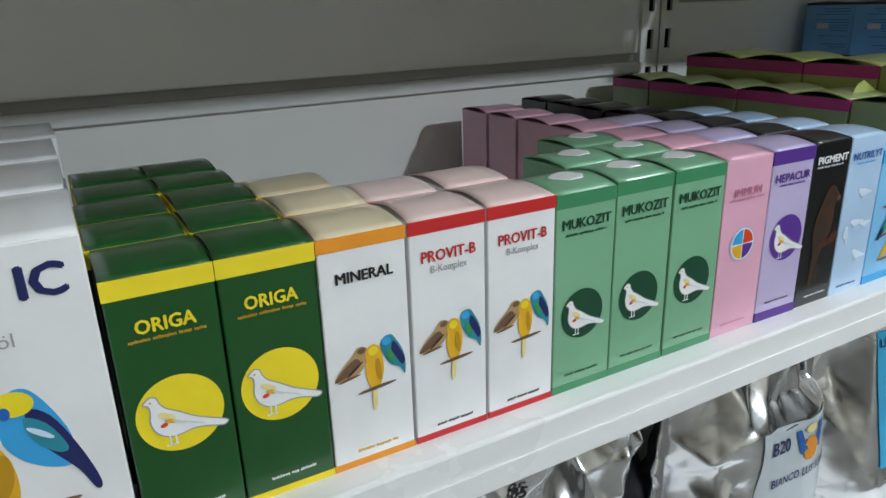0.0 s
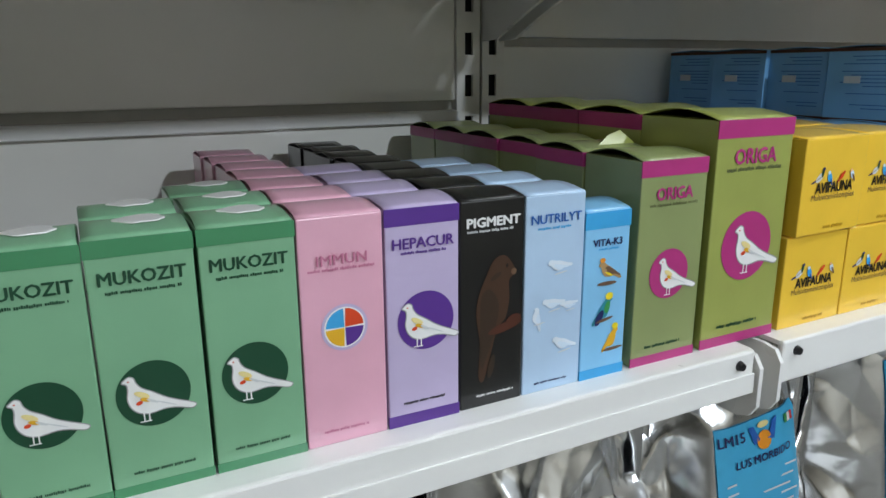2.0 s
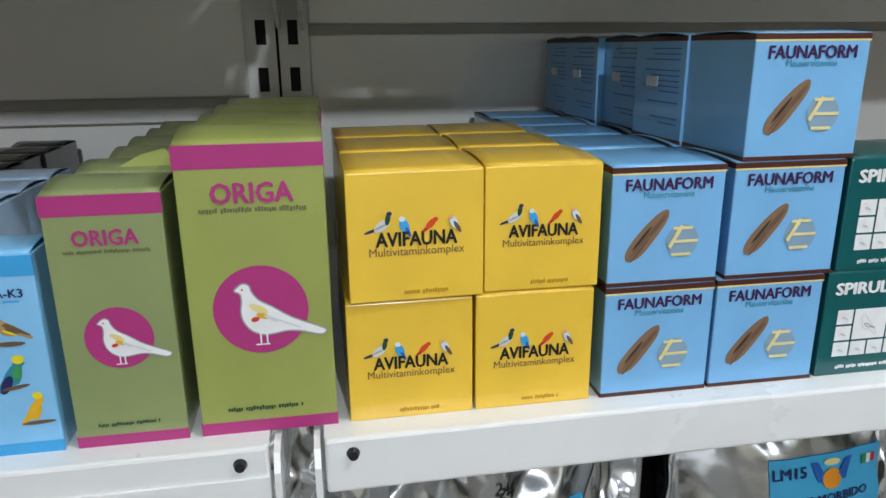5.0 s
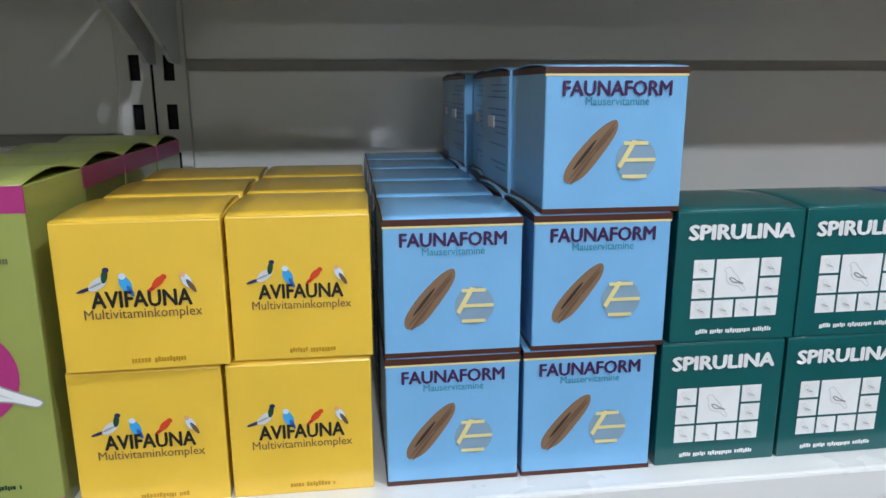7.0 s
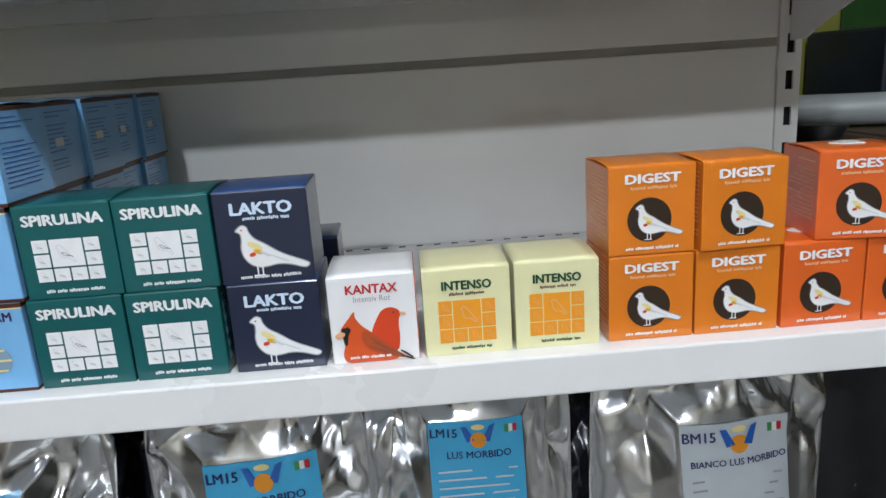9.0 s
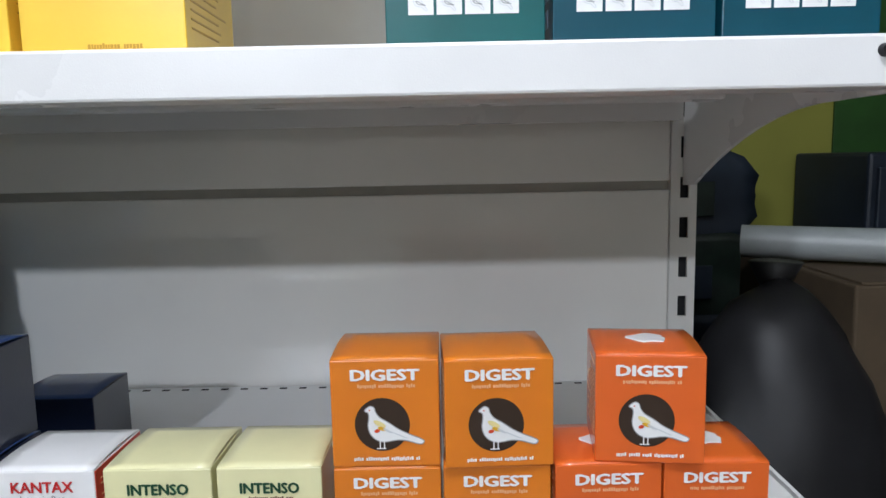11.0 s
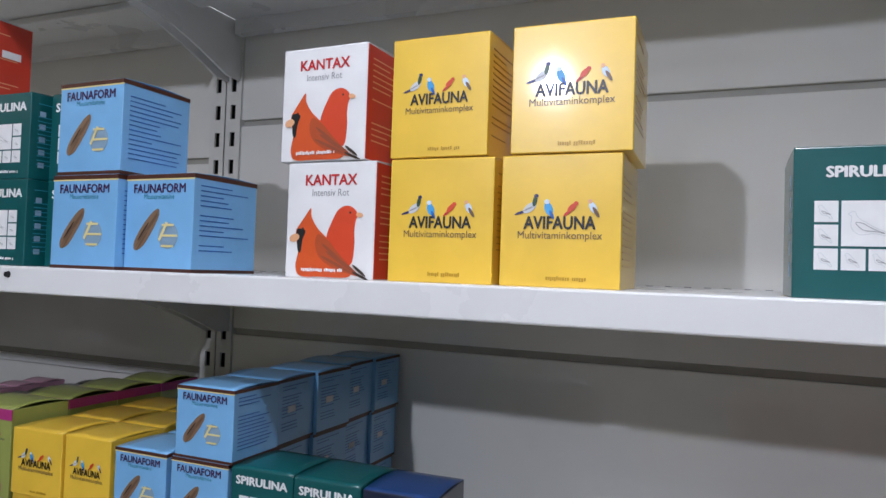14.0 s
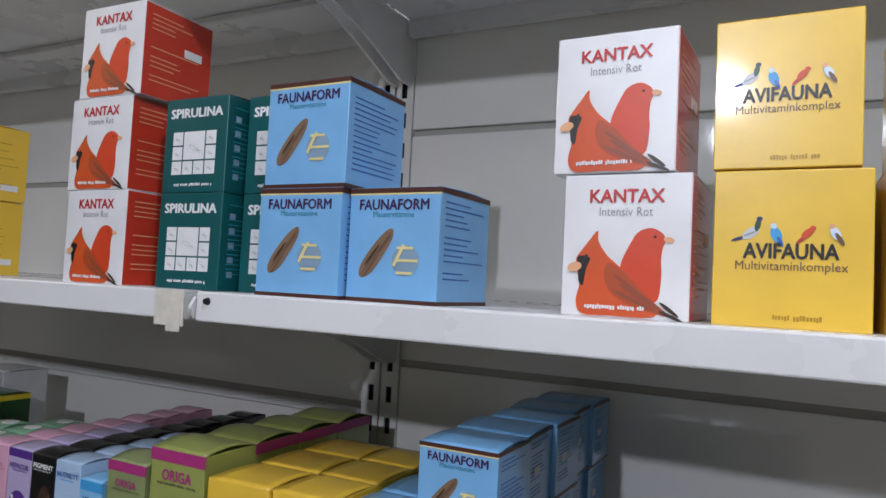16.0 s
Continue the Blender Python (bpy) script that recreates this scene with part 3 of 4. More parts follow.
        for name, outline, lift, ink_name in (("back", back_bird, 0.0005, "i_scarlet"), ("front", front_bird, 0.0008, "i_vermil"), ("wing", wing, 0.0011, "i_russet"), ("mask", mask, 0.0011, "i_black")):
            part("printed_figure", shape_bm(smooth_outline(outline, w, h), y - lift), M[ink_name], face)
        ovals(face, [(0.34 * w, 0.545 * h, 0.040 * w, 0.020 * h, -12, M["i_peach"]), (0.235 * w, 0.565 * h, 0.012 * w, 0.010 * h, 0, M["i_dkbrown"])], y - 0.0004)
        ovals(face, [(-0.395 * w, 0.345 * h, 0.060 * w, 0.034 * h, 18, M["i_peach"]), (-0.30 * w, 0.425 * h, 0.014 * w, 0.011 * h, 0, M["i_dkbrown"]),
                     (0.15 * w, 0.145 * h, 0.20 * w, 0.018 * h, -30, M["i_redbrown"]), (0.09 * w, 0.125 * h, 0.19 * w, 0.014 * h, -24, M["i_redbrown"]), (0.05 * w, 0.22 * h, 0.15 * w, 0.014 * h, -36, M["i_redbrown"]),
                     (0.355 * w, 0.075 * h, 0.09 * w, 0.013 * h, -36, M["i_dkbrown"]), (0.37 * w, 0.030 * h, 0.10 * w, 0.012 * h, -22, M["i_dkbrown"])], y - 0.0008)
        small_print(face, w, h, M["i_white"], y - 0.0014, 0.06, 0.20, 0.66)
        part("side_panel", box_bm(w / 2 - 0.0004, w / 2 + 0.0005, -d / 2 + 0.001, d / 2 - 0.001, 0.001, h - 0.001), M["redc"], face)
        side_lines(face, w, h, d, "i_peach", rng, 0.0006)
        part("price_sticker", box_bm(w / 2, w / 2 + 0.0012, d * 0.08, d * 0.34, 0.55 * h, 0.64 * h), M["i_white"], face)
    elif kind == "intenso":
        T("INTENSO", 0.765, 0.145, "i_dkgreen", 0.57, 0.045)
        small_print(face, w, h, M["i_umber"], y, 0.70, 0.3, 0.72)
        x0, x1, z0, z1 = -0.33 * w, 0.33 * w, 0.15 * h, 0.65 * h
        s4, rows, g = (x1 - x0) / 4, (z1 - z0) / 3, 0.012 * w
        for i in range(4):
            tile(face, x0 + i * s4, x0 + (i + 1) * s4 - g, z0, z0 + rows - g, y, M["i_amber"], rng, False)
        for k in (1, 2):
            tile(face, x0, x0 + s4 - g, z0 + k * rows, z0 + (k + 1) * rows - g, y, M["i_amber"], rng, False)
            tile(face, x1 - s4, x1 - g, z0 + k * rows, z0 + (k + 1) * rows - g, y, M["i_amber"], rng, False)
        tile(face, x0 + s4, x1 - s4 - g, z0 + rows, z1 - g, y, M["i_amber"], rng, False)
        small_print(face, w, h, M["i_dkgreen"], y, 0.07, 0.3, 0.75)
    elif kind == "digest":
        T("DIGEST", 0.815, 0.145, "i_white", 0.64, 0.045)
        small_print(face, w, h, M["i_peach"], y, 0.745, 0.25, 0.78)
        emblem(face, w, -0.03 * w, 0.40 * h, 0.255 * w, M["i_dkbrown"], M["i_white"], 1.90, 0.0, y)
        small_print(face, w, h, M["i_white"], y, 0.06, 0.2, 0.8)
        side_lines(face, w, h, d, "i_peach", rng, 0.0003, -1)
    elif kind == "white_tall":
        T("IC", 0.86, 0.20, "i_navy", None, 0.04, 0.83)
        T("öl", 0.745, 0.09, "i_grey", None, 0.0, 0.66)
        figure(face, [(0.06, 0.56), (0.10, 0.62), (0.18, 0.63), (0.25, 0.57), (0.31, 0.47), (0.30, 0.39), (0.22, 0.39), (0.12, 0.43), (0.06, 0.49)], 0, 0, w, h, M["i_sky"], y - 0.0005)
        figure(face, [(0.17, 0.57), (0.25, 0.54), (0.33, 0.43), (0.385, 0.31), (0.36, 0.29), (0.31, 0.36), (0.22, 0.44), (0.16, 0.50)], 0, 0, w, h, M["i_navy"], y - 0.0006)
        figure(face, [(0.15, 0.55), (0.23, 0.52), (0.29, 0.44), (0.25, 0.43), (0.17, 0.48)], 0, 0, w, h, M["i_teal"], y - 0.0007)
        figure(face, [(-0.14, 0.48), (-0.05, 0.53), (0.04, 0.49), (0.08, 0.40), (0.06, 0.31), (-0.02, 0.25), (-0.13, 0.28)], 0, 0, w, h, M["i_gold"], y - 0.0008)
        ovals(face, [(0.13 * w, 0.595 * h, 0.075 * w, 0.035 * h, -10, M["i_yellow"]), (0.09 * w, 0.575 * h, 0.022 * w, 0.018 * h, 0, M["i_blue"]), (0.08 * w, 0.275 * h, 0.22 * w, 0.013 * h, 4, M["i_umber"]), (0.02 * w, 0.40 * h, 0.05 * w, 0.07 * h, -12, M["i_ochre"]), (0.20 * w, 0.50 * h, 0.06 * w, 0.008 * h, -40, M["i_pale"])], y - 0.0005)
    elif kind == "lines":
        bars(face, -0.4 * w, 0.42 * w, 0.12 * h, 0.9 * h, 12, M["i_ochre"], y, rng, 0.22)
        side_lines(face, w, h, d, "i_ochre", rng)
        part("price_sticker", box_bm(w / 2, w / 2 + 0.0008, 0.15 * d, 0.38 * d, 0.14 * h, 0.22 * h), M["i_white"], face)


def tile(face, x0, x1, z0, z1, y, m, rng, stroke=True):
    part("printed_tile", box_bm(x0, x1, y - 0.0004, y - 0.0003, z0, z1), m, face)
    cx, cz, k = (x0 + x1) / 2, (z0 + z1) / 2, min(x1 - x0, z1 - z0)
    big = x1 - x0 > 0.026 or z1 - z0 > 0.026
    if stroke:
        shape = PIGEON if big else PERCHED
        part("printed_sketch", line_bm(shape, cx - 0.12 * k, cz, k * (0.72 if big else 0.62), k * (0.012 if big else 0.024), y - 0.0006), M["i_lgrey"], face)
        part("printed_stroke", line_bm([(-0.15, 0.02), (0.05, 0.0), (0.30, -0.16), (0.62, -0.30), (0.35, -0.24), (0.05, -0.20)], cx - 0.12 * k, cz, k * (0.72 if big else 0.5), k * (0.014 if big else 0.03), y - 0.0007), M["i_grey"], face)
    else:
        part("printed_sketch", line_bm(PERCHED, cx, cz, k * 0.6, k * 0.035, y - 0.0006), M["i_peach"], face)


def side_lines(face, w, h, d, m, rng, off=0.0002, side=1):
    bm = bmesh.new()
    x = side * (w / 2 + off)
    n = 15
    for i in range(n):
        if rng.random() < 0.2:
            continue
        z = h * (0.88 - 0.76 * i / n)
        y1 = -d / 2 + d * 0.1 + d * 0.78 * rng.uniform(0.4, 1.0)
        add_box(bm, x - 0.0002, x + 0.0002, -d / 2 + d * 0.1, y1, z, z + h * 0.011)
    tagged(part("fine_print", bm, M[m], face), kind="stuff")


def band_side(face, w, h, d, v0, v1, m):
    for s in (-1, 1):
        part("printed_band", box_bm(s * (w / 2) - 0.0004, s * (w / 2) + 0.0004, -d / 2, d / 2, v0 * h, v1 * h), m, face)


def lid_bm(w, d, h, rise, rng):
    """A folded top, a little puffed up, with a free front edge and a tab."""
    bm = bmesh.new()
    nx, ny = 6, 8
    lean = rng.uniform(-0.5, 0.5)
    g = [[bm.verts.new((w * (i / nx - 0.5), d * (j / ny - 0.5), h + 0.0004 + rise * math.sin(math.pi * j / ny) * (1 + lean * (i / nx - 0.5)))) for i in range(nx + 1)] for j in range(ny + 1)]
    for j in range(ny):
        for i in range(nx):
            bm.faces.new((g[j][i], g[j][i + 1], g[j + 1][i + 1], g[j + 1][i]))
    r = bmesh.ops.extrude_face_region(bm, geom=bm.faces[:])
    bmesh.ops.translate(bm, vec=(0, 0, -0.0006), verts=[e for e in r["geom"] if isinstance(e, bmesh.types.BMVert)])
    bmesh.ops.recalc_face_normals(bm, faces=bm.faces)
    return bm


def seal_bm(r, z):
    bm = bmesh.new()
    bmesh.ops.create_cone(bm, cap_ends=True, segments=20, radius1=r, radius2=r * 0.96, depth=0.0006)
    for v in bm.verts:
        v.co.x *= 1 + 0.5 * noise.noise(v.co * 90)
        v.co.y *= 0.7 + 0.4 * noise.noise(v.co * 110)
    bmesh.ops.translate(bm, vec=(0.004, 0, z), verts=bm.verts)
    return bm


# kind: body, lid, label
KINDS = {
    "white_tall": ("white", "white", "tall white carton with blue lettering on the shelf"),
    "origa_dark": ("dgreen", "dgreen", "dark green carton with yellow bands and yellow disc"),
    "mineral": ("white", "cream", "white carton with orange bands and cream lid"),
    "provit": ("white", "pinkish", "white carton with red bands and red lettering"),
    "mukozit": ("lgreen", "lgreen", "mint green carton with dark green disc"),
    "immun": ("pink", "pink", "pink carton with a four-coloured round mark"),
    "hepacur": ("lav", "lav", "lavender carton with purple bands and purple disc"),
    "pigment": ("black", "black", "black carton with white lettering and brown figure"),
    "nutrilyt": ("pale", "pale", "pale blue carton with faint white marks"),
    "vita": ("sky", "sky", "short sky blue carton with blue bands"),
    "origa_small": ("olive", "olive", "small olive green carton with magenta bands"),
    "origa_big": ("olive2", "olive2", "large olive green carton with magenta bands"),
    "avifauna": ("yellow", "yellow", "glossy yellow square carton with black lettering"),
    "faunaform": ("fblue", "fblue", "light blue square carton with brown edges"),
    "spirulina": ("teal", "teal", "dark teal square carton with white picture tiles"),
    "spirulina_big": ("teal", "teal", "large dark teal square carton with white picture tiles"),
    "lakto": ("navy", "navytop", "navy blue square carton with white lettering"),
    "kantax": ("white", "white", "white square carton with red figures and red sides"),
    "intenso": ("paley", "paley", "pale yellow square carton with orange tiles"),
    "digest": ("orange", "orange", "orange square carton with dark round mark"),
    "lines": ("yellow", "yellow", "yellow square carton with printed text lines on its face"),
}
MADE = {}


def carton(kind, x0, x1, z0, h, front, depth, turn=0.0, plain=False, rise=0.002, body=None):
    """A printed carton whose front stands at y = front."""
    w = x1 - x0
    key = (kind, round(w, 3), round(h, 3), round(depth, 3), plain, body)
    place = pose((x0 + x1) / 2, front + depth / 2, z0, 0, 0, turn)
    if key in MADE:
        return copy_thing(MADE[key], place)
    rng = random.Random(str(key))
    b, l, label = KINDS[kind]
    b, l = body or b, body or l
    top = thing("carton", label, "carton", "cartons on the shelves")
    shell = part("body", box_bm(-w / 2, w / 2, -depth / 2, depth / 2, 0, h, 0.0009), M[b], top)
    smooth(part("lid", lid_bm(w - 0.001, depth - 0.001, h, rise, rng), M[l], top))
    # White patch: sticker on orange lids, torn sticker with painted tape glare on mint.
    if kind == "mukozit" or (kind == "digest" and body):
        part("lid_patch", seal_bm(0.26 * w if kind == "mukozit" else 0.2 * w, h + rise + 0.0008), M["white"], top, "white lid patch: sticker, on mint cartons also painted tape glare")
    if not plain:
        draw(kind, shell, w, h, depth, rng)
    elif kind.startswith("origa"):
        for s in (-1, 1):
            part("printed_band", box_bm(s * w / 2 - 0.0004, s * w / 2 + 0.0004, -depth / 2, depth / 2, 0.93 * h, h), M["i_magenta" if kind != "origa_dark" else "i_yellow"], shell)
        band(shell, w, h, 0.93, 1.0, M["i_magenta" if kind != "origa_dark" else "i_yellow"], -depth / 2)
    elif kind == "faunaform":
        band_side(shell, w, h, depth, 0.955, 1.0, M["i_brown"])
        band_side(shell, w, h, depth, 0.0, 0.035, M["i_brown"])
        side_lines(shell, w, h, depth, "i_blue", rng)
        side_lines(shell, w, h, depth, "i_blue", rng, 0.0002, -1)
        part("price_sticker", box_bm(-w / 2 - 0.0008, -w / 2, 0.0, 0.018, 0.52 * h, 0.62 * h), M["i_lgrey"], shell)
        part("price_sticker", box_bm(w / 2, w / 2 + 0.0008, -0.02, -0.004, 0.48 * h, 0.58 * h), M["i_lgrey"], shell)
    elif kind in ("provit", "mineral"):
        band(shell, w, h, 0.945, 1.0, M["i_red" if kind == "provit" else "i_orange"], -depth / 2)
    top.matrix_basis = place
    MADE[key] = top
    return top


def column(kind, x0, x1, z0, h, front, depth, count, jitter=0.002, rise=0.003, turn=0.0, body=None):
    """A file of cartons, one behind the other; the front one is printed."""
    rng = random.Random(kind + str(round(x0, 3)))
    for n in range(count):
        j = rng.uniform(-jitter, jitter) if n else 0.0
        carton(kind, x0 + j, x1 + j, z0, h, front + n * (depth + 0.001), depth, turn + (rng.uniform(-1, 1) if n else 0), plain=n > 0, rise=rise, body=body)


# ---- shelving ----
LOW, UP, TOPZ = 1.200, 1.557, 2.010
FRONT = -0.432


def panels(name, x0, x1, seams, y):
    prev = 0.1
    for n, z in enumerate(seams + [2.25]):
        ob = structure(name, box_bm(x0, x1, y, y + 0.016, prev + 0.0055, z - 0.0055, 0.002), M["panel"], "glossy off-white steel back panel of the shelving", "back panel")
        prev = z
    structure("panel_joint", box_bm(x0, x1, y + 0.008, y + 0.02, 0.1, 2.25), M["seam"], "dull joint strip behind the back panels", "joint")


panels("back_panel", 0.034, 1.223, [0.30, 0.675, 1.075, 1.448, 1.824], 0.004)
panels("back_panel", -1.216, -0.034, [0.23, 0.61, 0.99, 1.372, 1.758], 0.004)
panels("back_panel", -2.466, -1.284, [0.23, 0.61, 0.99, 1.372, 1.758], 0.004)
structure("trim", box_bm(-1.216, -0.034, -0.006, 0.0035, 1.352, 1.366, 0.002), M["shelf"], "thin white ledge along the back panel joint", "trim")


def upright(x, last=False):
    top = thing("shelf_upright", "white slotted steel upright post of the shelving", "upright", "shelf uprights", (x, 0, 0))
    bm = bmesh.new()
    strips = ((-0.034, -0.0225), (-0.0115, -0.0015), (0.0015, 0.0115), (0.0225, 0.034))
    for a, b in strips[:2] if last else strips:
        add_box(bm, a, b, 0.0, 0.004, 0, 2.25)
    for c in (-0.017,) if last else (-0.017, 0.017):
        z = 0.045
        while z < 2.2:
            add_box(bm, c - 0.0055, c + 0.0055, 0.0, 0.004, z + 0.013, z + 0.037)
            z += 0.05
    add_box(bm, -0.034, -0.031, 0.004, 0.05, 0, 2.25)
    edge = -0.0015 if last else 0.034
    add_box(bm, edge - 0.003, edge, 0.004, 0.05, 0, 2.25)
    part("slotted_face", bm, M["steel"], top)
    # Near-black block stands in for the shade inside the post.
    part("hollow", box_bm(-0.030, edge - 0.004, 0.012, 0.05, 0, 2.25), M["dark"], top, "black filler behind the slots, standing in for shade inside the post")


for ux in (-2.5, -1.25, 0.0, 1.257):
    upright(ux, ux > 1)


def bracket_bm(depth, tall, tip):
    """A side profile that tapers in a curve from the upright to the front, 3 mm thick."""
    pts = [(0.0, 0.0), (0.0, -tall)]
    for i in range(9):
        u = i / 8
        pts.append((-depth * (0.08 + 0.62 * u), -tip - (tall - tip) * (1 - u) ** 1.7 * 0.98))
    pts += [(-depth * 0.96, -tip), (-depth * 0.985, -tip + 0.004), (-depth, -tip + 0.014), (-depth, -0.012), (-depth * 0.985, -0.002), (-depth * 0.96, 0.0)]
    bm = bmesh.new()
    vs = [bm.verts.new((-0.002, y, z)) for y, z in pts]
    f = bm.faces.new(vs)
    r = bmesh.ops.extrude_face_region(bm, geom=[f])
    bmesh.ops.translate(bm, vec=(0.004, 0, 0), verts=[e for e in r["geom"] if isinstance(e, bmesh.types.BMVert)])
    bmesh.ops.recalc_face_normals(bm, faces=bm.faces)
    return bm


def shelf(x0, x1, z, lip, step=False, drop=0.022):
    top = thing("shelf_board", "white powder-coated steel shelf board with folded front lip", "shelf", "shelf boards", ((x0 + x1) / 2, 0, z))
    w = (x1 - x0) / 2
    bm = bmesh.new()
    add_box(bm, -w, w, FRONT + 0.004, -0.002, -0.004, 0.0)
    part("tray", bm, M["shelf"], top)
    bm = bmesh.new()
    add_box(bm, -w, w, FRONT, FRONT + 0.006, -lip, 0.0002, 0.0022)
    add_box(bm, -w, w, FRONT + 0.006, FRONT + 0.03, -lip, -lip + 0.002)
    if step:
        add_box(bm, -w, w, FRONT - 0.0016, FRONT, -lip + 0.0008, -lip * 0.52, 0.0006)
    part("front_lip", bm, M["shelf"], top)
    bm = bmesh.new()
    add_box(bm, -w, w, -0.022, -0.002, -0.03, -0.004)
    add_box(bm, -w, w, -0.15, -0.11, -0.016, -0.004, 0.003)
    part("stiffener", bm, M["shelf"], top)
    # Dark chips laid on the tray stand in for shade in its slots.
    bm = bmesh.new()
    x = -w + 0.02
    while x < w - 0.02:
        add_box(bm, x, x + 0.009, -0.014, -0.010, 0.0, 0.0006)
        x += 0.025
    tagged(part("slot_row", bm, M["dark"], top, "row of small dark chips for the shaded slots along the back edge"), kind="stuff")
    for s in (-1, 1):
        part("bracket", bracket_bm(-FRONT + 0.004, 0.105, lip + drop), M["shelf"], top).location = (s * (w + 0.0045) + (0.006 if x1 > 1 and s > 0 else 0.0), 0, -0.004)
        c = bmesh.new()
        bmesh.ops.create_cone(c, cap_ends=True, segments=16, radius1=0.0042, radius2=0.003, depth=0.004)
        bmesh.ops.rotate(c, cent=(0, 0, 0), matrix=Matrix.Rotation(radians(90), 3, "X"), verts=c.verts)
        bmesh.ops.translate(c, vec=(s * (w - 0.017), FRONT - 0.002, -0.010), verts=c.verts)
        part("bolt", c, M["bolt"], top, "dark bolt head")
    return top


for a, b in ((0.032, 1.229), (-1.218, -0.001), (-2.468, -1.252)):
    shelf(a, b, LOW, 0.037, a < 0)
    shelf(a, b, UP, 0.032, drop=-0.003)
    shelf(a, b, TOPZ, 0.032, drop=0.004)
    shelf(a, b, 0.69, 0.037)
    shelf(a, b, 0.20, 0.037)
t = thing("tape_strip", "yellowed adhesive tape over the shelf joint", "tape", "", (-0.004, FRONT - 0.003, UP - 0.022))
part("strip", box_bm(-0.022, 0.022, -0.0012, 0.001, -0.017, 0.0222, 0.0006), M["tape"], t)
part("tag", box_bm(-0.002, 0.019, -0.0022, -0.0012, -0.023, 0.012, 0.0004), M["tape"], t, "doubled end of the tape")

# ---- room ----
structure("floor", box_bm(-4.5, 5.5, -4.6, 2.6, -0.1, 0.0), M["floor"], "grey tiled shop floor", "floor")
structure("ceiling", box_bm(-4.5, 5.5, -4.6, 2.6, 2.78, 2.88), M["ceiling"], "plain white shop ceiling", "ceiling")
# Out of view: pale south wall bounces light forward, dark side walls absorb it.
structure("wall_south", box_bm(-4.5, 5.5, -4.7, -4.6, 0, 2.78), M["wall"], "unseen pale wall, kept bright to bounce light onto the shelves", "wall")
structure("wall_west", box_bm(-4.6, -4.5, -4.6, 2.6, 0, 2.78), M["dimwall"], "unseen side wall, kept dark to cut light from the sides", "wall")
structure("wall_east", box_bm(5.5, 5.6, -4.6, 2.6, 0, 2.78), M["dimwall"], "unseen side wall, kept dark to cut light from the sides", "wall")
structure("wall_north", box_bm(-4.5, 1.256, 0.10, 0.2, 0, 2.78), M["wall"], "pale wall behind the shelving", "wall")
structure("wall_back", box_bm(1.15, 5.5, 1.45, 1.55, 0, 2.78), M["lime"], "lime green wall of the dim corner", "wall")


def spot(x, y, z, watts, size, tint):
    top = thing("inferred_or_fill_lamp", "round lit lamp out of view, two inferred from shadows, one added as fill", "lamp", "ceiling lamps", (x, y, z))
    bm = bmesh.new()
    bmesh.ops.create_cone(bm, cap_ends=True, segments=32, radius1=size * 0.62, radius2=size * 0.5, depth=0.05)
    bmesh.ops.translate(bm, vec=(0, 0, 0.045), verts=bm.verts)
    part("housing", bm, M["shelf"], top)
    bm = bmesh.new()
    bmesh.ops.create_uvsphere(bm, u_segments=24, v_segments=12, radius=size / 2)
    for v in bm.verts:
        v.co.z *= 0.35
    smooth(part("diffuser", bm, lampmat, top))
    if z < 2.7:
        bm = bmesh.new()
        bmesh.ops.create_cone(bm, cap_ends=True, segments=10, radius1=0.006, radius2=0.006, depth=2.78 - z - 0.07)
        bmesh.ops.translate(bm, vec=(0, 0, 0.07 + (2.78 - z - 0.07) / 2), verts=bm.verts)
        part("stem", bm, M["shelf"], top)
    ld = bpy.data.lights.new("lamp_light", "POINT")
    ld.shadow_soft_size, ld.energy = size * 0.45, watts
    ld.color = tint
    lo = new("lamp_light", ld)
    lo.location = (x, y, z - 0.09)


for row in LAMPS:
    spot(*row)

# ---- dim corner beyond the shelving ----
bn = thing("green_banner", "dark green hanging banner on the lime wall", "banner", "", (2.43, 1.44, 1.1))
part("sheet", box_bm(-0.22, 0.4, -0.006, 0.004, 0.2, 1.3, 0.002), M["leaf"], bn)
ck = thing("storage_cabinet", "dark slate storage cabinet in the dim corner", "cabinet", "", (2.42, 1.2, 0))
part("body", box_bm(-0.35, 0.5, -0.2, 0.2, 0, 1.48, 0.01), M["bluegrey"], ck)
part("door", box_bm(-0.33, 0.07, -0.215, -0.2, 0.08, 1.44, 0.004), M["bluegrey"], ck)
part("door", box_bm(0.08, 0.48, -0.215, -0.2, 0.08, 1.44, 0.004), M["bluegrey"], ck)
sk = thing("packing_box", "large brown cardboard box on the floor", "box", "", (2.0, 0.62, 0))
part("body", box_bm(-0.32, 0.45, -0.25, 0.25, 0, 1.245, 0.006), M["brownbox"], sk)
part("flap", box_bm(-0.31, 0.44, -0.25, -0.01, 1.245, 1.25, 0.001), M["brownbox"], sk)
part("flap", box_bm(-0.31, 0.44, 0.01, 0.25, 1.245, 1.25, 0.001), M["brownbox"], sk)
# Sack shape added to fill the dark area below the tube.
bs = thing("black_sack", "black sack-shaped filler added in the dark area under the tube", "sack", "", (1.56, 0.42, 0))
bm = bmesh.new()
bmesh.ops.create_icosphere(bm, subdivisions=4, radius=1.0)
for v in bm.verts:
    k = 1 + 0.16 * noise.noise(v.co * 2.1) + 0.05 * noise.noise(v.co * 7)
    v.co = Vector((v.co.x * 0.24 * k, v.co.y * 0.2 * k, 0.625 + 0.615 * max(-1, min(1, v.co.z)) * (1 + 0.05 * noise.noise(v.co * 3))))
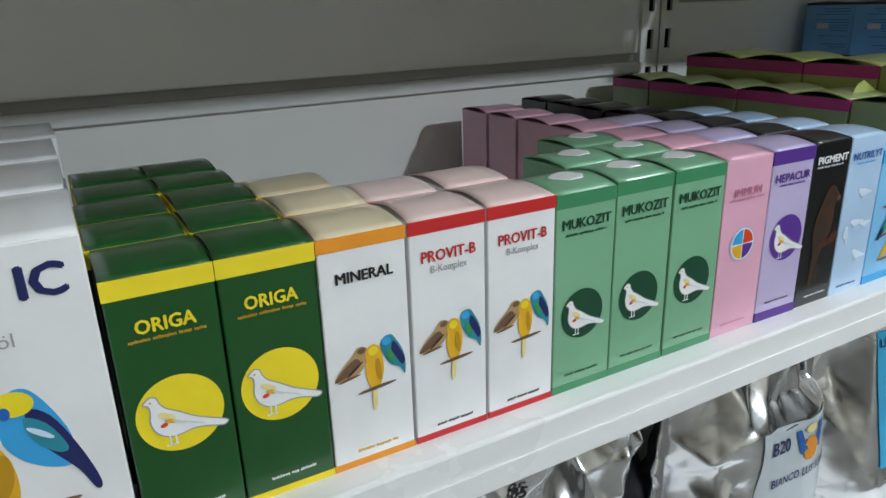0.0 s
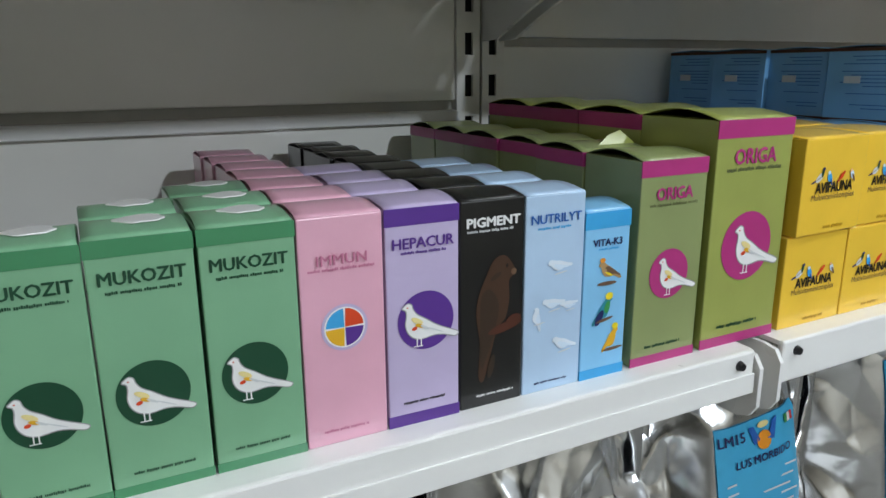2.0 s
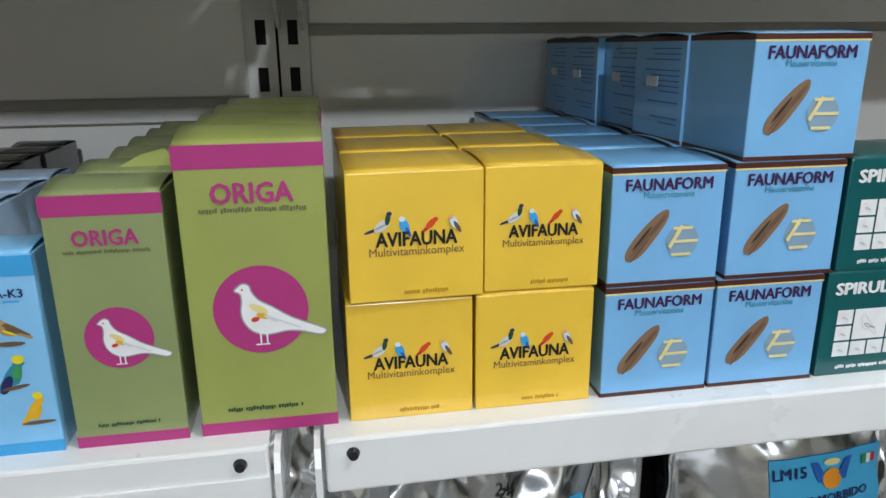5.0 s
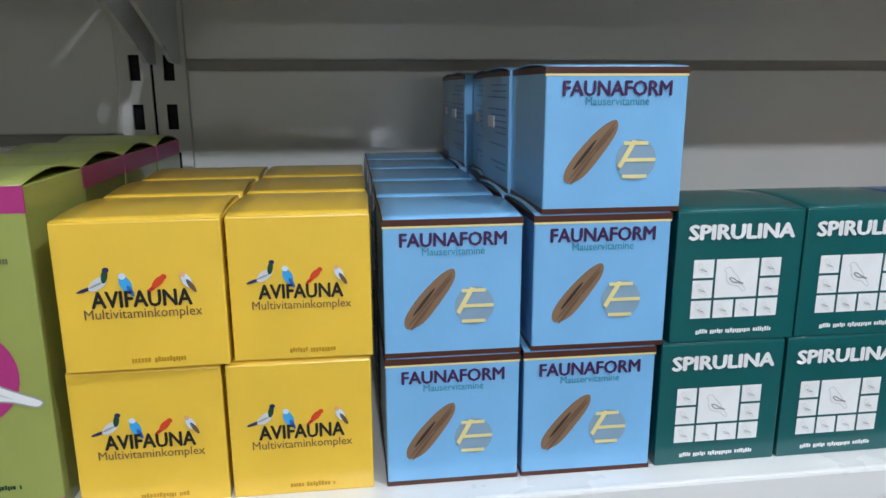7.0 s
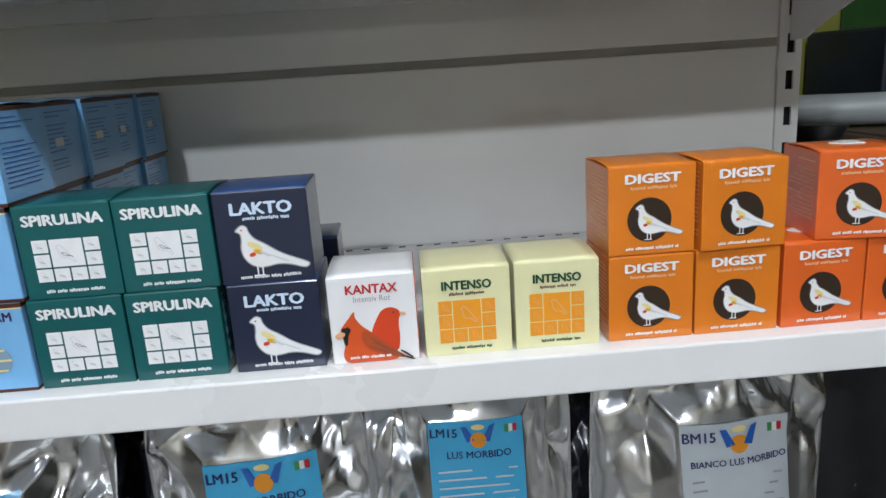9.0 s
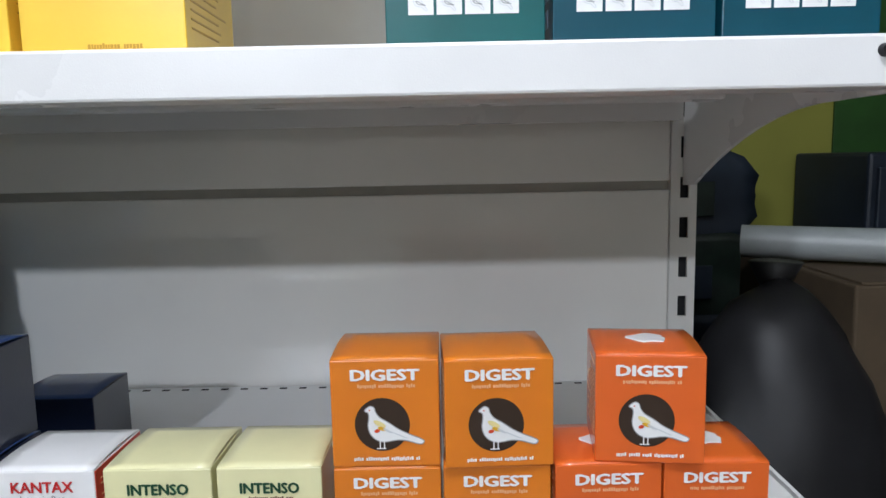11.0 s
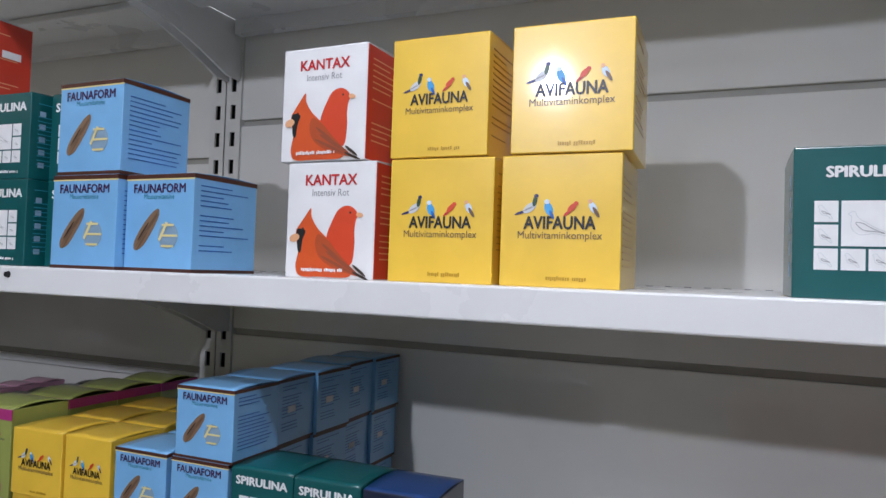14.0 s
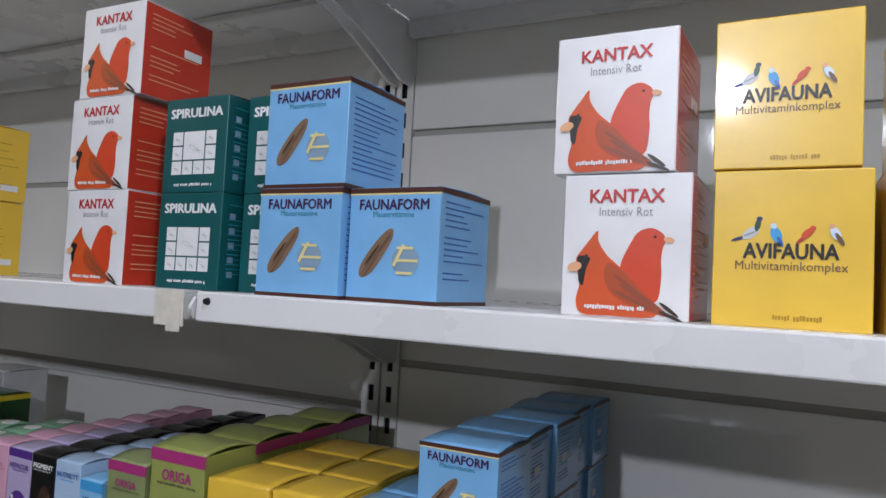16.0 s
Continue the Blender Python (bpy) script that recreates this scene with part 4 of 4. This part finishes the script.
smooth(part("bag", bm, M["cloth"], bs))
bm = bmesh.new()
bmesh.ops.create_cone(bm, cap_ends=True, segments=14, radius1=0.02, radius2=0.05, depth=0.06)
bmesh.ops.translate(bm, vec=(0.02, 0.05, 1.245), verts=bm.verts)
smooth(part("knot", bm, M["cloth"], bs))
tb = thing("plastic_tube", "grey hollow plastic tube lying on the boxes", "tube", "", (1.80, 0.56, 1.292))
bm = bmesh.new()
bmesh.ops.create_cone(bm, cap_ends=False, segments=32, radius1=0.036, radius2=0.036, depth=0.46)
inner = bmesh.ops.duplicate(bm, geom=bm.verts[:] + bm.edges[:] + bm.faces[:])
for e in inner["geom"]:
    if isinstance(e, bmesh.types.BMVert):
        e.co.x *= 0.86
        e.co.y *= 0.86
bmesh.ops.rotate(bm, cent=(0, 0, 0), matrix=Matrix.Rotation(radians(90), 3, "Y"), verts=bm.verts)
bmesh.ops.rotate(bm, cent=(0, 0, 0), matrix=Matrix.Rotation(radians(-28), 3, "Z"), verts=bm.verts)
smooth(part("tube_wall", bm, M["tube"], tb))

ds = thing("sack_stack", "dark printed plastic sacks stacked against the lime wall", "sack stack", "", (1.62, 1.3, 0))
rng = random.Random(5)
for n in range(6):
    bm = bmesh.new()
    bmesh.ops.create_cube(bm, size=1.0)
    bmesh.ops.subdivide_edges(bm, edges=bm.edges[:], cuts=9, use_grid_fill=True)
    for v in bm.verts:
        c = v.co.copy()
        squeeze = 1 - 0.55 * max(0.0, (abs(c.x) - 0.3) / 0.2) ** 2
        lump = 1 + 0.10 * noise.noise(c * 3 + Vector((n * 4, 0, 0)))
        v.co = Vector((c.x * 0.46 * lump + rng.uniform(-0.001, 0.001), c.y * 0.26 * lump, c.z * 0.27 * squeeze * lump))
    bmesh.ops.translate(bm, vec=(rng.uniform(-0.02, 0.02), 0, 0.135 + 0.245 * n), verts=bm.verts)
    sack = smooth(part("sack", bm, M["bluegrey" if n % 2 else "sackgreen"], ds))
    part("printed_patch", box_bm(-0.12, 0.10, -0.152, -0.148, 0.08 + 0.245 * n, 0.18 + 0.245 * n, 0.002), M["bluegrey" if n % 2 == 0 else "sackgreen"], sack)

# ---- cartons on the lower shelf ----
FY = -0.412
D5 = 0.050
column("white_tall", -0.862, -0.763, LOW, 0.165, -0.425, 0.09, 4)
column("origa_dark", -0.760, -0.7115, LOW, 0.138, FY, D5, 5)
column("origa_dark", -0.7105, -0.662, LOW, 0.138, FY, D5, 5)
column("mineral", -0.661, -0.611, LOW, 0.138, FY, D5, 3)
column("provit", -0.609, -0.560, LOW, 0.138, FY, D5, 2)
column("provit", -0.558, -0.509, LOW, 0.138, FY, D5, 2)
column("mukozit", -0.508, -0.460, LOW, 0.137, FY, D5, 1)
column("mukozit", -0.459, -0.409, LOW, 0.138, FY, D5, 2)
column("mukozit", -0.407, -0.357, LOW, 0.138, FY, D5, 3)
column("immun", -0.356, -0.306, LOW, 0.138, FY, D5, 7)
column("hepacur", -0.304, -0.256, LOW, 0.138, FY, D5, 4, turn=-1)
column("pigment", -0.255, -0.2085, LOW, 0.138, FY, 0.047, 8)
column("nutrilyt", -0.2075, -0.160, LOW, 0.137, FY, D5, 4)
column("vita", -0.159, -0.120, LOW, 0.122, FY, 0.045, 1)
column("origa_small", -0.112, -0.049, LOW, 0.153, FY, 0.062, 6, rise=0.005)
column("origa_big", -0.041, 0.041, LOW, 0.178, FY, 0.080, 4, rise=0.006)
fl = thing("torn_flap", "loose pale green carton flap standing on the olive cartons", "flap", "", (-0.055, FY + 0.075, LOW + 0.155))
part("sheet", shape_bm([(-0.036, 0.0), (0.004, 0.0), (0.002, 0.004), (-0.006, 0.014), (-0.020, 0.010)], 0.0), M["olive2"], fl).rotation_euler = (radians(-35), 0, 0)
AV = 0.079
for lo, (xa, xb), (xc, xd) in ((0, (0.049, 0.128), (0.130, 0.208)), (1, (0.051, 0.133), (0.136, 0.210))):
    for n in range(3):
        carton("avifauna", xa, xb, LOW + lo * 0.081, AV, FY + n * 0.08 - 0.004 * lo, AV, 1.5 * lo, plain=n > 0)
        carton("avifauna", xc, xd, LOW + lo * 0.081, AV, FY + n * 0.08, AV, -0.8 * lo, plain=n > 0)
FH = 0.0775
for n in range(5):
    for lvl in (0, 1):
        carton("faunaform", 0.216, 0.292, LOW + lvl * 0.0785, FH, FY + n * 0.079, 0.078, 0, plain=n > 0)
    for lvl in (0, 1, 2):
        carton("faunaform", 0.295 + 0.004 * lvl - (0, 0.003, -0.002, 0.006, 0.002)[n], 0.373 + 0.004 * lvl - (0, 0.003, -0.002, 0.006, 0.002)[n], LOW + lvl * 0.0785, FH, FY + n * 0.0795, 0.078, (-0.4, 1.5, -1.2, 2.0, 0)[n], plain=n > 0)
for lvl in (0, 1):
    carton("spirulina", 0.377 + 0.004 * lvl, 0.454 + 0.004 * lvl, LOW + lvl * 0.0785, FH, FY, 0.078, 0)
    carton("spirulina", 0.456 + 0.003 * lvl, 0.533 + 0.003 * lvl, LOW + lvl * 0.0785, FH, FY, 0.078, 0)
carton("lakto", 0.540, 0.616, LOW, FH, FY, 0.076, 0)
carton("lakto", 0.538, 0.614, LOW + 0.0785, FH, FY, 0.076, 1.0)
carton("lakto", 0.545, 0.618, LOW, FH, FY + 0.15, 0.076, 2.0, plain=True)
carton("kantax", 0.622, 0.696, LOW, FH, FY, 0.074, 0)
carton("intenso", 0.702, 0.777, LOW, FH, FY, 0.076, 0)
carton("intenso", 0.781, 0.854, LOW, FH, FY, 0.076, -0.6)
carton("digest", 0.862, 0.936, LOW, FH - 0.002, FY, 0.074, 0)
carton("digest", 0.938, 1.012, LOW, FH - 0.002, FY, 0.074, 0)
carton("digest", 0.862, 0.936, LOW + 0.077, FH - 0.002, FY, 0.074, 0)
carton("digest", 0.938, 1.012, LOW + 0.077, FH - 0.002, FY - 0.004, 0.074, 2.5, rise=0.004)
carton("digest", 1.014, 1.088, LOW, FH - 0.002, FY, 0.074, 1.5, body="orange2")
carton("digest", 1.091, 1.163, LOW, FH - 0.002, FY, 0.074, -1, body="orange2")
carton("digest", 1.047, 1.120, LOW + 0.077, FH - 0.002, FY - 0.002, 0.074, -7, body="orange2")

# ---- cartons on the upper shelf ----
UY = -0.392
BH = 0.1205
for lvl in (0, 1):
    box = carton("lines", -0.632, -0.522 + 0.002 * lvl, UP + lvl * 0.118, 0.116, -0.402, 0.116, 0)
for lvl, dx in ((0, 0.0), (1, -0.004), (2, 0.006)):
    carton("kantax", -0.224 + dx, -0.114 + dx, UP + lvl * 0.1165, 0.1155, -0.412, 0.11, 0.5 * lvl)
for lvl in (0, 1):
    carton("spirulina", -0.076, 0.024, UP + lvl * 0.113, 0.112, -0.395, 0.105, 0)
    carton("spirulina", 0.036, 0.136, UP + lvl * 0.113, 0.112, -0.375, 0.105, 0)
carton("faunaform", 0.098, 0.203, UP, 0.1115, -0.415, 0.105, 0)
carton("faunaform", 0.207, 0.311, UP, 0.1115, -0.405, 0.105, -2)
carton("faunaform", 0.100, 0.205, UP + 0.1125, 0.1115, -0.413, 0.105, -1)
carton("kantax", 0.424, 0.530, UP, BH, UY, 0.108, -0.5)
carton("kantax", 0.413, 0.517, UP + 0.1225, BH, UY, 0.108, -1.5)
carton("avifauna", 0.546, 0.655, UP, BH, UY, 0.112, 0)
carton("avifauna", 0.662, 0.772, UP, BH, UY, 0.112, 0.8)
carton("avifauna", 0.545, 0.648, UP + 0.1225, BH - 0.002, UY, 0.112, -1.0)
carton("avifauna", 0.669, 0.780, UP + 0.1225, BH - 0.002, UY, 0.112, 1.2)
carton("avifauna", 0.628, 0.738, UP, BH, UY + 0.114, 0.112, 0.5, plain=True)
carton("spirulina_big", 0.906, 1.010, UP, 0.118, -0.400, 0.105, 0)
carton("spirulina_big", 1.015, 1.121, UP, 0.118, -0.400, 0.105, 0, body="tealblue")
carton("spirulina_big", 1.125, 1.228, UP, 0.118, -0.400, 0.105, 0, body="tealblue")
carton("spirulina_big", 1.101, 1.205, UP + 0.119, 0.118, -0.400, 0.105, 0, body="tealblue")


# ---- foil bags ----
def facets(x, z, cell, off):
    """Heights on a bent lattice, joined by flat triangles: sharp folds with plain facets between."""
    u, v = x / cell, z / cell
    i, j = math.floor(u), math.floor(v)
    a, b = u - i, v - j
    at = lambda m, n: noise.cell(Vector((m * 1.0 + 0.5, n * 1.0 + 0.5, off))) - 0.5  # noqa: E731
    if (i + j) % 2:
        if a + b < 1:
            return at(i, j) * (1 - a - b) + at(i + 1, j) * a + at(i, j + 1) * b
        return at(i + 1, j + 1) * (a + b - 1) + at(i, j + 1) * (1 - a) + at(i + 1, j) * (1 - b)
    if a > b:
        return at(i, j) * (1 - a) + at(i + 1, j) * (a - b) + at(i + 1, j + 1) * b
    return at(i, j) * (1 - b) + at(i, j + 1) * (b - a) + at(i + 1, j + 1) * a


def bag_front(w, h, seed, flat=None):
    """The bulge of a bag, creased into facets that run mostly up and down."""
    off = Vector((seed * 7.3, seed * 3.1, seed * 1.7))
    rng = random.Random(seed)
    lean = rng.uniform(0.3, 0.7)

    def f(x, z):
        u, v = 2 * x / w, 2 * z / h - 1
        puff = max(0.0, 1 - abs(u) ** 2.6) ** 0.6 * max(0.0, 1 - abs(v) ** 3.2) ** 0.6
        p = Vector((x, 0, z))
        n1 = noise.noise(p * 7 + off)
        n2 = noise.noise(p * 13 + off)
        bx, bz = x + 0.020 * n1, z + 0.020 * n2
        r1 = facets(bx + lean * bz, bz * 0.42 - bx * 0.2, 0.058, seed + 0.5)
        r2 = facets(bx - 0.7 * bz, bz * 0.45 + bx * 0.5, 0.029, seed + 40.5)
        r3 = facets(bx + 0.2 * bz, bz * 0.6, 0.013, seed + 80.5)
        edge = 0.55 + 0.6 * abs(u) ** 2 + 0.35 * max(0, v)
        fine = max(0.0, 0.25 + 1.3 * noise.noise(p * 5 + off + Vector((9, 0, 0))))
        calm = 1.0
        if flat:
            fx, fz, fw, fh = flat
            out = max(abs(x - fx) - fw / 2, fz - fh - z, z - fz, 0.0)
            calm = min(1.0, 0.12 + out / 0.03)
        return 0.05 * puff + 0.055 * max(0.0, 0.75 - z / h) * max(0.0, 1 - abs(u) ** 4) + calm * edge * (0.027 * r1 + 0.014 * r2 * (0.45 + 1.4 * fine) + 0.007 * fine * r3)
    return f


def foil_bag(x, w, h, front, seed, label_w=0.0, title=(), sub="", blue=True, lx=0.0, top=0.0, tilt=0.0, mark="", material="foil"):
    z0, h, top = 0.69, h + 0.07, top + 0.07
    words = "crumpled silver foil bag with %s label on the shelf" % ("a sky blue" if blue else "a pale grey") if label_w else "crumpled silver foil bag standing on the shelf"
    if material == "film":
        words = "glossy black plastic bag between the foil bags"
    t = thing("foil_bag" if material == "foil" else "black_bag", words, "bag", "bags under the cartons", (x, front + 0.07, z0))
    f = bag_front(w, h, seed, (lx, top, label_w, 0.20) if label_w else None)
    bm = bmesh.new()
    nx, nz = 96, 120
    sheets = []
    for s in (-1, 1):
        g = []
        for j in range(nz + 1):
            row = []
            for i in range(nx + 1):
                a, b = w * (i / nx - 0.5), h * j / nz
                taper = 1 - 0.16 * max(0, (b / h - 0.75) / 0.25) ** 2
                y = f(a, b) if s < 0 else 0.05 * max(0.0, 1 - abs(2 * a / w) ** 2.6) ** 0.6
                row.append(bm.verts.new((a * taper, s * y, b)))
            g.append(row)
        for j in range(nz):
            for i in range(nx):
                q = (g[j][i], g[j][i + 1], g[j + 1][i + 1], g[j + 1][i])
                bm.faces.new(q if s < 0 else q[::-1])
        sheets.append(g)
    a, b = sheets
    for j in range(nz):
        bm.faces.new((a[j][0], a[j + 1][0], b[j + 1][0], b[j][0]))
        bm.faces.new((a[j][nx], b[j][nx], b[j + 1][nx], a[j + 1][nx]))
    for i in range(nx):
        bm.faces.new((a[nz][i], a[nz][i + 1], b[nz][i + 1], b[nz][i]))
    skin = smooth(part("skin", bm, M[material], t))
    if label_w:
        ll = 0.20
        c, s = math.cos(radians(tilt)), math.sin(radians(tilt))
        soft = f

        def onto(px, pz, lift):
            qx, qz = lx + px * c - pz * s, top + px * s + pz * c
            y = sum(soft(qx + dx, qz + dz) for dx in (-0.012, 0, 0.012) for dz in (-0.012, 0, 0.012)) / 9
            return Vector((qx, -max(y, soft(qx, qz)) - lift, qz))
        bm = bmesh.new()
        n, m = 18, 26
        g = [[bm.verts.new(onto(label_w * (i / n - 0.5), -ll * j / m, 0.0016)) for i in range(n + 1)] for j in range(m + 1)]
        for j in range(m):
            for i in range(n):
                bm.faces.new((g[j][i], g[j + 1][i], g[j + 1][i + 1], g[j][i + 1]))
        lab = smooth(part("label", bm, M["label_blue" if blue else "label_grey"], skin))

        def wrap(me, px, pz, m2, name, lift=0.0034):
            me = me.copy()
            for v in me.vertices:
                v.co = onto(px + v.co.x, pz + v.co.z, lift)
            me.materials.clear()
            me.materials.append(m2)
            ob = new(name, me)
            ob.parent = skin
        k = label_w
        for tx, px in title:
            wrap(text_mesh(tx, 0.13 * k, 0.02), px * k, -0.16 * k, M["i_navy"], "lettering")
        wrap(text_mesh(sub, 0.105 * k if len(sub) < 14 else 0.085 * k, 0.02), 0.02 * k, -0.39 * k, M["i_navy"], "lettering")

        def patch(pts, m2, name):
            bm = bmesh.new()
            bm.faces.new([bm.verts.new((p, 0, q)) for p, q in pts])
            me = bpy.data.meshes.new(name)
            bm.to_mesh(me)
            bm.free()
            wrap(me, 0, 0, m2, name, 0.0036)
        patch([(-0.16 * k, -0.05 * k), (-0.10 * k, -0.05 * k), (-0.02 * k, -0.2 * k), (-0.1 * k, -0.22 * k)], M["i_blue"], "printed_mark")
        patch([(0.20 * k, -0.03 * k), (0.14 * k, -0.05 * k), (0.06 * k, -0.2 * k), (0.14 * k, -0.22 * k)], M["i_blue"], "printed_mark")
        patch(oval(0.02 * k, -0.2 * k, 0.085 * k, 0.085 * k, n=18)[::-1], M["i_orange"], "printed_mark")
        patch(oval(0.02 * k, -0.06 * k, 0.07 * k, 0.03 * k, n=14)[::-1], M["i_straw"], "printed_mark")
        for q, m2 in ((0.30, "i_green"), (0.345, "i_white"), (0.39, "i_red")):
            patch([(q * k, -0.06 * k), ((q + 0.04) * k, -0.06 * k), ((q + 0.04) * k, -0.14 * k), (q * k, -0.14 * k)], M[m2], "printed_flag")
        for r in range(8):
            z = -0.52 * k - r * 0.085 * k
            patch([(-0.42 * k, z), (0.42 * k - 0.05 * k * (r % 3), z), (0.42 * k - 0.05 * k * (r % 3), z - 0.018 * k), (-0.42 * k, z - 0.018 * k)], M["i_lgrey" if blue else "i_grey"], "printed_line")
    if mark:
        me = text_mesh(mark, 0.017, 0.03, 0.2).copy()
        for v in me.vertices:
            px, pz = lx + v.co.x - 0.01, top + 0.012 + v.co.z
            v.co = Vector((px, -f(px, pz) - 0.0035, pz))
        me.materials.clear()
        me.materials.append(M["i_black"])
        ob = new("handwriting", me)
        ob.parent = skin
    return t


BY = -0.312
foil_bag(-0.99, 0.27, 0.37, BY, 1)
foil_bag(-0.71, 0.27, 0.38, BY, 2)
foil_bag(-0.402, 0.28, 0.37, BY, 3, mark="85", lx=-0.027, top=0.225)
foil_bag(-0.055, 0.28, 0.385, BY, 4, 0.185, (("B20", -0.32),), "BIANCO LUS SUPER 20", False, 0.052, 0.184, -6, "")
foil_bag(0.200, 0.27, 0.385, BY - 0.01, 5, 0.13, (("LM15", -0.34),), "LUS MORBIDO", True, -0.006, 0.270, 4, "24")
foil_bag(0.50, 0.25, 0.38, BY, 6, 0.124, (("LM15", -0.34),), "LUS MORBIDO", True, 0.012, 0.283, 3, "")
foil_bag(0.745, 0.24, 0.385, BY, 7, 0.105, (("LM15", -0.34),), "LUS MORBIDO", True, 0.005, 0.306, 0, "")
foil_bag(1.03, 0.28, 0.38, BY, 8, 0.125, (("BM15", -0.34),), "BIANCO LUS MORBIDO", False, 0.01, 0.280, 2, "")
for n, bx in enumerate((-0.565, -0.230, 0.352, 0.880)):
    foil_bag(bx, 0.16, 0.36, BY + 0.09, 20 + n, material="film")
